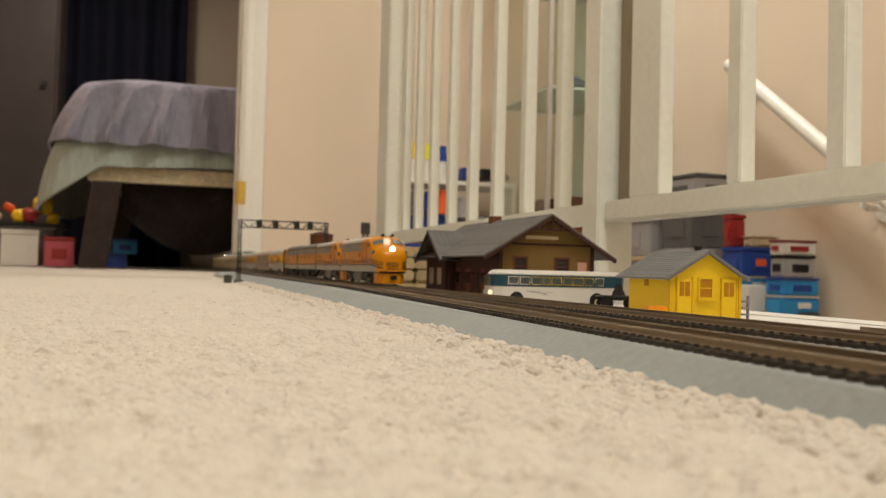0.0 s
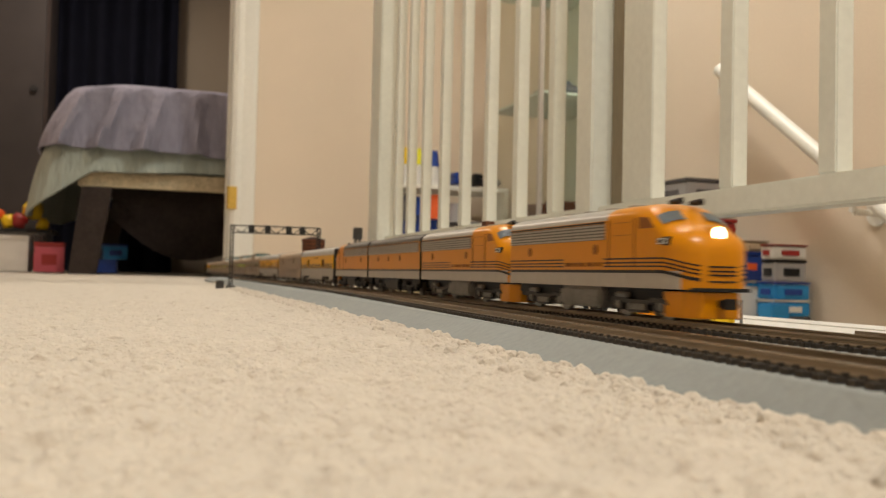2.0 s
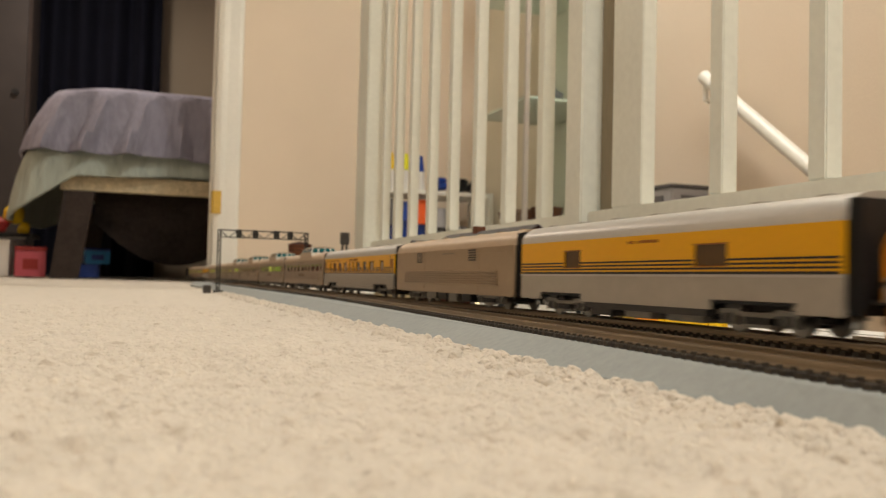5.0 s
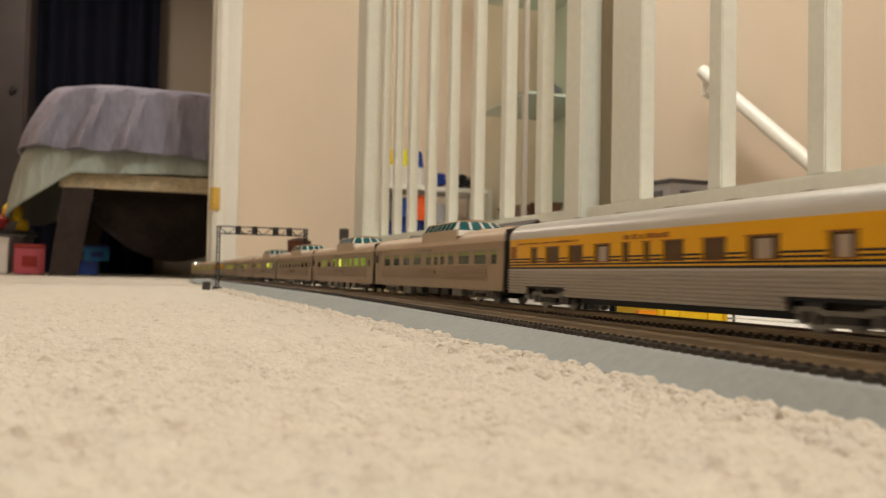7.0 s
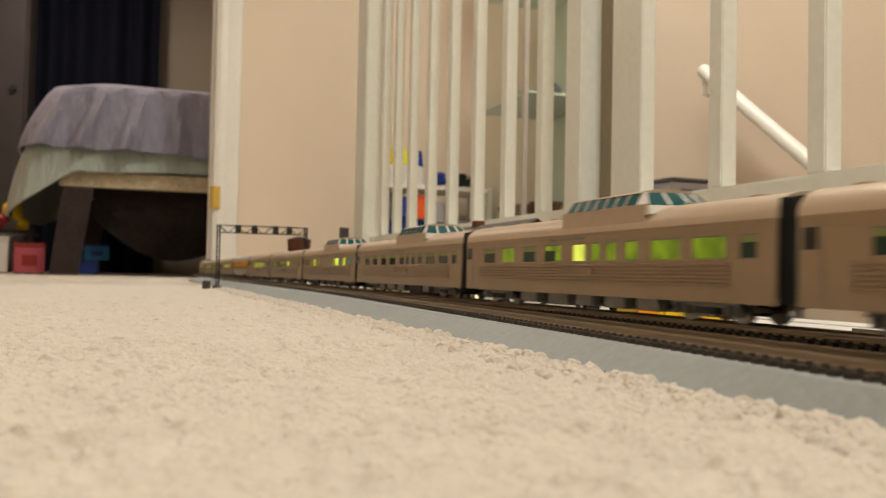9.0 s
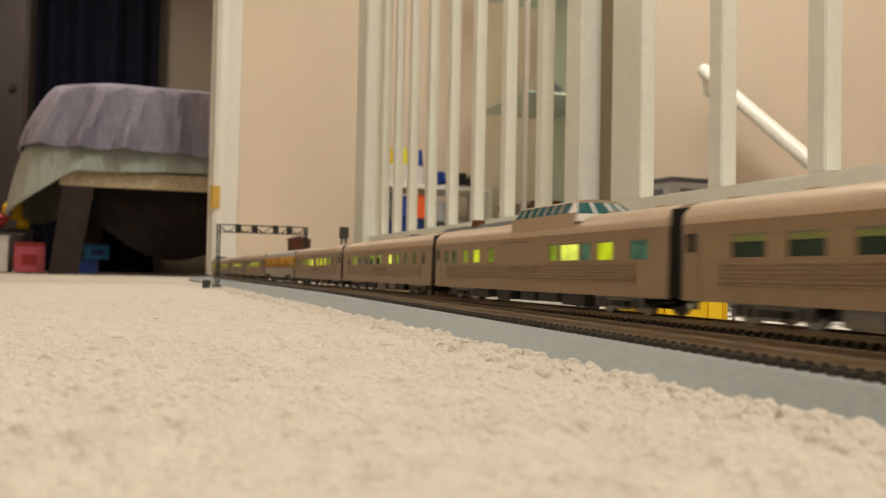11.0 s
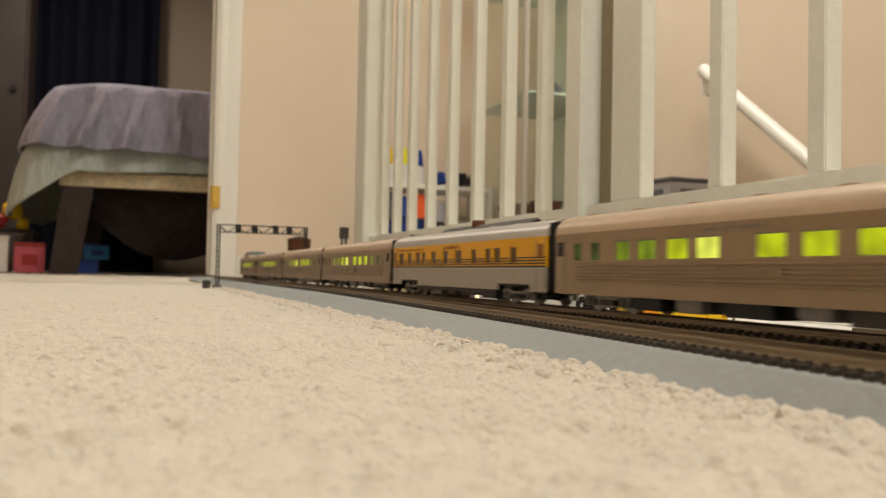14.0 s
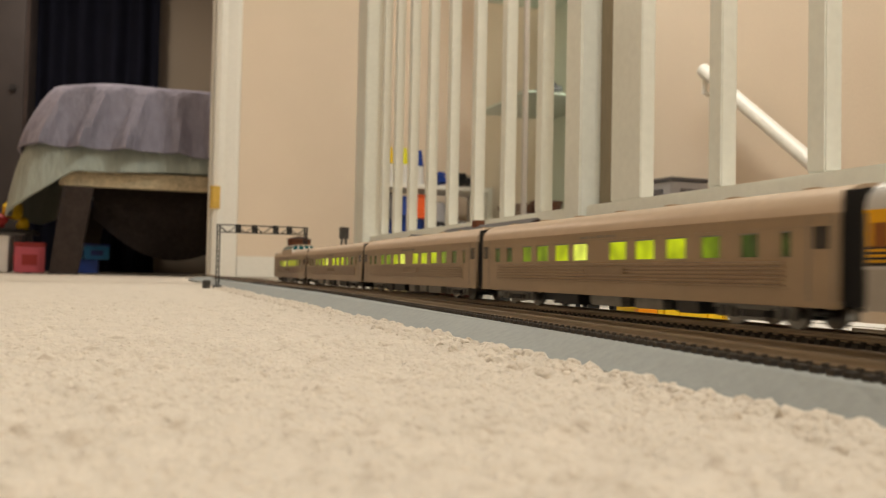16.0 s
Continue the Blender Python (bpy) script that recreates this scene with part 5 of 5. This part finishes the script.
station()
yellow_house()
bus()
wheel_truck()
signal_bridge()
lumber_stack()
water_tank()
stub_track()


# ---- things on the landing and the stairs ----
def carton(name, x, y, z, dx, dy, dz, mat, label, rz=0, band=None, category="box"):
    t = thing(name, pose(x, y, z, 0, 0, rz), label, category)
    bx("body", (-dx / 2, dx / 2, -dy / 2, dy / 2, 0, dz * 0.86), mat, t, bevel=0.003)
    bx("lid", (-dx / 2 - 0.003, dx / 2 + 0.003, -dy / 2 - 0.003, dy / 2 + 0.003, dz * 0.86 + 0.0005, dz), mat if band is None else band, t, bevel=0.003)
    bx("label_panel", (-dx / 2 - 0.0035, -dx / 2 - 0.0005, -dy * 0.25, dy * 0.25, dz * 0.25, dz * 0.6), band or CASE_GREY, t)
    bx("label_panel", (-dx * 0.25, dx * 0.25, -dy / 2 - 0.0035, -dy / 2 - 0.0005, dz * 0.25, dz * 0.6), band or CASE_GREY, t)
    return t


def step_z(y):
    """Height of the stair tread under y."""
    return -0.19 * (math.floor((TOP - y) / 0.26) + 1) if y < TOP else 0.0


def stack(x, y, rows):
    z = step_z(y) + 0.001
    for name, dx, dy, dz, mat, lab, rz, band in rows:
        carton(name, x, y, z, dx, dy, dz, mat, lab, rz, band)
        z += dz + 0.001


# cases and boxes stacked on the steps against the stairwell wall
stack(1.37, 2.235, [("storage_case", 0.14, 0.19, 0.17, CASE_GREY, "grey plastic storage case with ribbed side", 0, CASE_GREY),
                    ("storage_case", 0.14, 0.19, 0.10, CASE_GREY, "grey plastic storage case with a tan label", 0, TAN_CARD),
                    ("storage_case", 0.14, 0.19, 0.11, CASE_GREY, "grey plastic storage case with ribbed side", 1, CASE_GREY)])
stack(1.37, 2.010, [("storage_case", 0.14, 0.145, 0.34, CASE_GREY, "grey plastic storage case on the step", 0, CASE_GREY), ("storage_case", 0.14, 0.145, 0.14, CASE_GREY, "grey plastic storage case with ribbed side", -1, CASE_GREY),
                    ("storage_case", 0.13, 0.145, 0.12, CASE_DARK, "charcoal storage case with clipped lid", 0, CASE_DARK), ("storage_case", 0.12, 0.14, 0.075, CASE_GREY, "flat grey storage case on a stack", 2, CASE_DARK)])
stack(1.380, 1.80, [("toy_box", 0.10, 0.08, 0.534, CASE_DARK, "dark cardboard toy box on the step", 0, CASE_DARK), ("toy_box", 0.10, 0.075, 0.030, WHITE, "white printed toy box on a stack", 0, SKY_BLUE),
                    ("toy_box", 0.10, 0.075, 0.034, SKY_BLUE, "bright blue printed toy box", 2, WHITE), ("toy_box", 0.105, 0.085, 0.070, BLUE, "royal blue printed toy box with orange mark", 1, BLUE)])
bx("orange_mark", (-0.02, 0.01, -0.0465, -0.0435, 0.025, 0.042), ORANGE_TOY, [o for o in bpy.data.objects if o.name.startswith("toy_box") and not o.parent][-1])
carton("toy_box", 1.350, 1.825, 0.1035, 0.04, 0.035, 0.080, RED, "red plastic toy box on a stack", 0, RED)
carton("toy_box", 1.390, 1.775, 0.1035, 0.08, 0.03, 0.026, TAN_CARD, "tan card box lying on a stack", 3, TAN_CARD)
stack(1.378, 1.645, [("toy_box", 0.10, 0.06, 0.520, CASE_DARK, "dark cardboard toy box on the step", 0, CASE_DARK), ("toy_box", 0.10, 0.06, 0.037, SKY_BLUE, "white and blue printed toy box", -2, WHITE),
                     ("toy_box", 0.10, 0.06, 0.040, SKY_BLUE, "bright blue printed toy box", 3, BLUE), ("toy_box", 0.085, 0.05, 0.050, CASE_GREY, "grey toy box with a dark window", 0, BLACK),
                     ("toy_box", 0.095, 0.042, 0.034, WHITE, "white toy car box with red corners", 0, RED)])
carton("toy_box", 1.31, 1.705, -0.569, 0.05, 0.05, 0.58, SKY_BLUE, "tall blue printed toy box on the step", 0, WHITE)
carton("toy_box", 1.315, 1.60, -0.569, 0.045, 0.04, 0.55, WHITE, "tall white printed toy box on the step", 4, SKY_BLUE)


def toy_rack():
    r = thing("toy_rack", pose(0.90, 3.36, 0.0), "white toy rack with two shelves against the wall", "shelf")
    for x in (0.0, 0.48):
        bx("side_panel", (x, x + 0.02, 0, 0.26, -0.004, 0.40), TRIM, r, bevel=0.002)
    for z in (0.16, 0.38):
        bx("shelf", (0.021, 0.479, 0, 0.26, z, z + 0.018), TRIM, r, bevel=0.002)
    rnd = random.Random(5)
    spec = [(0.055, BLUE, 0.07), (0.12, BLUE, 0.09), (0.185, BLUE, 0.08), (0.27, CASE_DARK, 0.07), (0.36, CASE_GREY, 0.08)]
    for x, m, h in spec:
        bin_ = thing("toy_bin", pose(0.88 + x, 3.38, 0.179), "coloured plastic toy bin on the rack", "toy bin")
        b = bmesh.new()
        cyl(b, (0.03, 0.06, 0), 0.030, h, "z", 4, 0.040)
        part("tub", b, m, bin_)
    for x, z, m, s in ((0.085, 0.2505, CASE_DARK, 0.11), (0.15, 0.2705, BLUE, 0.08), (0.212, 0.2605, ORANGE_TOY, 0.10), (0.30, 0.2505, CASE_GREY, 0.08)):
        b = bmesh.new()
        cyl(b, (0, 0, 0), s * 0.42, s, "z", 14, s * 0.30)
        tagged(part("toy_block", b, m, at=pose(0.88 + x, 3.42, z)), "bright plastic toy on the rack", "toy", "toys on the rack")
    for x, m, h in ((0.080, YELLOW, 0.155), (0.144, NEON_YELLOW, 0.155), (0.209, BLUE, 0.15)):
        t = thing("toy_bottle", pose(0.88 + x, 3.45, 0.399), "slim toy bottle with a coloured cap", "toy", "toys on the rack")
        b = bmesh.new()
        cyl(b, (0, 0, 0), 0.030, h * 0.55, "z", 14, 0.026)
        part("body", b, WHITE, t)
        b = bmesh.new()
        cyl(b, (0, 0, h * 0.56), 0.026, h * 0.44, "z", 14, 0.018)
        part("cap", b, m, t)
    for x, m, s in ((0.300, BLUE, 0.05), (0.393, BLACK, 0.06), (0.46, CASE_DARK, 0.055)):
        t = thing("toy_car", pose(0.88 + x, 3.42, 0.399), "small dark toy car on the rack", "toy", "toys on the rack")
        bx("body", (-s * 0.5, s * 0.5, -0.06, 0.06, 0.01, 0.035), m, t, bevel=0.006)
        bx("cabin", (-s * 0.4, s * 0.4, -0.03, 0.04, 0.036, 0.06), m, t, bevel=0.008)
    carton("blue_bin", 0.80, 2.72, 0.0, 0.22, 0.16, 0.11, BLUE, "royal blue storage bin on the landing carpet", 0, BLUE, "bin")


def display_cabinet():
    c = thing("display_cabinet", pose(1.12, 2.45, 0.0), "glass display cabinet with shelves of models", "cabinet")
    D, L, H = 0.315, 0.44, 1.75
    bx("plinth", (0, D, 0, L, -0.004, 0.20), RED_TRIM, c, bevel=0.004)
    bx("back_panel", (D - 0.008, D, 0, L, 0.201, H), GREEN_BACK, c)
    bx("top_panel", (0, D, 0, L, H + 0.001, H + 0.03), CASE_DARK, c, bevel=0.003)
    for y in (0.0, L - 0.014):
        bx("upright", (0, 0.014, y, y + 0.014, 0.201, H), GREY_GRILLE, c, bevel=0.001)
    for y in (0.0, L - 0.024):
        bx("rear_upright", (D + 0.0005, D + 0.014, y, y + 0.024, -0.004, H), CASE_DARK, c, bevel=0.001)
    bx("front_pane", (0.003, 0.008, 0.016, L - 0.016, 0.204, H - 0.002), CLEAR, c).visible_shadow = False
    bx("side_pane", (0.016, D - 0.010, 0.003, 0.008, 0.204, H - 0.002), CLEAR, c).visible_shadow = False
    for z in (0.61, 1.02, 1.40):
        bx("glass_shelf", (0.012, D - 0.010, 0.012, L - 0.012, z, z + 0.007), GREEN_BACK, c)
    rnd = random.Random(12)
    for y, z, m in ((2.56, 0.618, CASE_DARK), (2.72, 0.618, GREY_PLASTIC), (2.60, 1.028, TAN_CARD), (2.75, 1.028, GREY_GRILLE)):
        t = thing("model_car", pose(1.25, y, z, 0, 0, 90), "small dark model car on a glass shelf", "model car")
        bx("body", (-0.06, 0.06, -0.03, 0.03, 0.010, 0.034), m, t, bevel=0.006)
        bx("cabin", (-0.03, 0.035, -0.025, 0.025, 0.035, 0.055), CAB_GLASS, t, bevel=0.008)
        for x in (-0.037, 0.037):
            for s in (-1, 1):
                b = bmesh.new()
                cyl(b, (x, s * 0.027 - 0.005, 0.012), 0.012, 0.010, "y", 14)
                part("wheel", b, BLACK, t)
    for y in (2.53, 2.66, 2.79):
        t = thing("copper_bowl", pose(1.24, y, 0.202), "small copper coloured bowl in the cabinet", "bowl")
        b = bmesh.new()
        cyl(b, (0, 0, 0), 0.030, 0.07, "z", 18, 0.055)
        part("bowl", b, ORANGE_TOY if rnd.random() < 0.4 else RUST, t, smooth=True)


toy_rack()
display_cabinet()


# ---- the bedroom ----
def drape(name, x0, x1, y0, y1, ztop, zlow, flare, mat, parent, waves, seed, thick=0.012, label="", left=0.0, tail=0.0, fold=0.7, droop=0.0, deep=0.75):
    """Cloth over the bed: a flat top that rolls over the edges and hangs in folds on three sides."""
    b = bmesh.new()
    cx, cy = (x0 + x1) / 2, (y0 + y1) / 2
    N, M = 240, 18
    rings = []
    for j in range(M + 1):
        k = j / M
        ring = []
        for i in range(N):
            u = 4 * i / N
            side, w = int(u), 2 * (u - int(u)) - 1
            sx, sy = ((w, -1), (1, w), (-w, 1), (-1, -w))[side]
            h = (abs(sx) ** 9 + abs(sy) ** 9) ** (1 / 9)
            px, py = sx / h, sy / h
            if k < 0.45:
                r, z = k / 0.45, ztop - 0.10 * max(0, k / 0.45 - 0.72) ** 2 / 0.0784 * 0.5
                ex = fy = 0
            else:
                q = (k - 0.45) / 0.55
                r, z = 1.0, ztop - 0.05 - (ztop - 0.05 - zlow) * q
                f = noise.noise(Vector((px * waves * 0.5, py * waves * 0.5, seed + q * 0.5)))
                # hanging folds that fan out from the edge of the mattress
                r_ = (px * waves * 0.42 + 0.45 * noise.noise(Vector((px * 2.3, q * 0.8, seed)))) % 1.0
                ridge = max(0.0, 1 - abs(r_ - 0.5) * 3.4) ** 1.2
                ex = flare * q + 0.02 * math.sin(q * 2)
                fy = (0.03 * f + deep * 0.05 * ridge) * q ** fold
                z += 0.035 * q * noise.noise(Vector((px * 1.6, py * 1.6, seed + 7))) - droop * q * (1 + px)
                if px < 0:
                    ex += left * q * (-px) ** 3 * 0.5
                    z -= tail * q ** 4 * max(0.0, -px - 0.75) / 0.25
            ring.append(b.verts.new((cx + px * ((x1 - x0) / 2 * r + ex * (2 if px < 0 else 1)), cy + py * ((y1 - y0) / 2 * r + ex + fy), z + 0.012 * noise.noise(Vector((px * 3 * r, py * 3 * r, seed))))))
        rings.append(ring)
    for ra, rb in zip(rings[1:], rings[2:]):
        for i in range(N):
            j = (i + 1) % N
            b.faces.new((ra[i], ra[j], rb[j], rb[i]))
    b.faces.new(rings[1])
    for v in rings[0]:
        b.verts.remove(v)
    bmesh.ops.recalc_face_normals(b, faces=b.faces[:])
    bmesh.ops.solidify(b, geom=b.faces[:], thickness=thick)
    return part(name, b, mat, parent, label, smooth=True)


def bed():
    t = thing("bed", pose(0, 0, 0), "high bed with a speckled board and dark legs", "bed")
    bx("side_board", (-0.36, 0.62, 4.262, 4.30, 0.40, 0.475), BED_WOOD, t, bevel=0.004)
    bx("mattress", (-0.36, 1.2, 4.31, 6.0, 0.47, 0.86), SHEET, t, bevel=0.04)
    for x in (-0.34, 1.1):
        for y in (4.30, 5.8):
            b = bmesh.new()
            va = slab(b, [(x, y, 0.40), (x + 0.13, y, 0.40), (x + 0.07, y + 0.02, -0.004), (x - 0.05, y + 0.02, -0.004)], 0.06)
            part("leg", b, DARK_CLOTH, t)
    d = drape("blanket", -0.435, 1.25, 4.24, 6.05, 0.915, 0.585, 0.045, BLANKET, None, 12.0, 3.1, left=0.0, droop=0.060, deep=2.4)
    tagged(d, "mauve fleece blanket hanging over the bed in folds", "blanket")
    d = drape("bed_sheet", -0.385, 1.235, 4.275, 6.02, 0.885, 0.480, 0.030, SHEET, None, 6.3, 9.4, left=0.125, tail=0.20, fold=3, deep=0.5)
    tagged(d, "pale green sheet hanging below the blanket", "sheet")
    # dark cloth slung under the bed
    b = bmesh.new()
    rows = []
    for j in range(15):
        k = j / 14
        row = []
        for i in range(25):
            u = i / 24
            sag = math.sin(u * math.pi)
            row.append(b.verts.new((-0.22 + 0.85 * u, 4.36 + 0.10 * k + 0.03 * noise.noise(Vector((u * 6, k * 3, 2))), 0.43 - k * (0.16 + 0.26 * sag * (1 - 0.5 * u)))))
        rows.append(row)
    for ra, rb in zip(rows, rows[1:]):
        for i in range(24):
            b.faces.new((ra[i], ra[i + 1], rb[i + 1], rb[i]))
    bmesh.ops.solidify(b, geom=b.faces[:], thickness=0.006)
    tagged(part("slung_cloth", b, DARK_CLOTH, smooth=True), "dark brown cloth slung below the bed", "cloth")


bed()


def curtain():
    b = bmesh.new()
    x0, x1, n = -0.76, 0.085, 150
    rows = []
    for z in (0.0, 0.6, 1.2, 1.8, 2.3):
        row = []
        for i in range(n + 1):
            x = x0 + (x1 - x0) * i / n
            row.append(b.verts.new((x, 6.42 + 0.045 * math.sin(x * 34 + 0.6 * math.sin(x * 9)) + 0.012 * noise.noise(Vector((x * 14, z, 0))), z)))
        rows.append(row)
    for ra, rb in zip(rows, rows[1:]):
        for i in range(n):
            b.faces.new((ra[i], ra[i + 1], rb[i + 1], rb[i]))
    bmesh.ops.solidify(b, geom=b.faces[:], thickness=0.006)
    tagged(part("curtain", b, CURTAIN, smooth=True), "navy curtain hanging in folds on the bedroom wall", "curtain")


curtain()
k = thing("wardrobe", pose(-1.45, 6.05, 0), "dark brown wardrobe with a small knob", "wardrobe")
bx("carcass", (0, 0.74, 0, 0.5, -0.004, 2.1), DARK_CLOTH, k, bevel=0.004)
d_ = bx("wardrobe_door", (0.02, 0.72, -0.022, -0.001, 0.05, 2.08), WARDROBE, k, bevel=0.003)
b = bmesh.new()
cyl(b, (0.66, -0.045, 1.16), 0.02, 0.022, "y", 16)
part("knob", b, BLACK, d_)
carton("toy_carton", -0.66, 4.52, 0.0, 0.16, 0.16, 0.17, WHITE, "white card box beside the bed", 0, WHITE)
carton("toy_carton", -0.49, 4.46, 0.0, 0.13, 0.13, 0.14, PINK, "red and pink printed card box beside the bed", 6, RED)
carton("toy_carton", -0.30, 4.75, 0.0, 0.20, 0.16, 0.07, BLUE, "blue card box under the bed", 0, BLUE)
carton("toy_carton", -0.22, 4.85, 0.0715, 0.12, 0.12, 0.08, SKY_BLUE, "small blue box under the bed", 8, BLUE)
rnd = random.Random(31)
toy_table = thing("low_toy_shelf", pose(-1.0, 4.62, 0), "low dark shelf heaped with toys", "shelf")
bx("top", (0, 0.50, 0, 0.3, 0.19, 0.21), BLACK, toy_table, bevel=0.003)
for x in (0.0, 0.47):
    bx("leg", (x, x + 0.03, 0, 0.03, -0.004, 0.189), BLACK, toy_table)
for i in range(9):
    b = bmesh.new()
    r = rnd.uniform(0.025, 0.05)
    bmesh.ops.create_icosphere(b, subdivisions=2, radius=r)
    for v in b.verts:
        v.co += Vector(noise.noise_vector(v.co * 30 + Vector((i, 0, 0)))) * r * 0.45
    tagged(part("soft_toy", b, rnd.choice((RED, ORANGE_TOY, WHITE, YELLOW, RED, TAN_CARD)), smooth=True,
                at=pose(-0.95 + 0.05 * i, 4.70 + rnd.uniform(-0.06, 0.06), 0.21 + r * 0.9 + (0.05 if i % 3 == 1 else 0))), "small bright soft toy heaped on the shelf", "toy", "heap of toys")

# ---- ceiling lamps ----
for x, y in ((0.20, -0.55), (0.9, 1.9)):
    t = thing("ceiling_lamp", pose(x, y, 0), "round white glass ceiling lamp, lit", "ceiling lamp")
    b = bmesh.new()
    cyl(b, (0, 0, 2.375), 0.22, 0.024, "z", 32)
    part("base", b, TRIM, t)
motions()
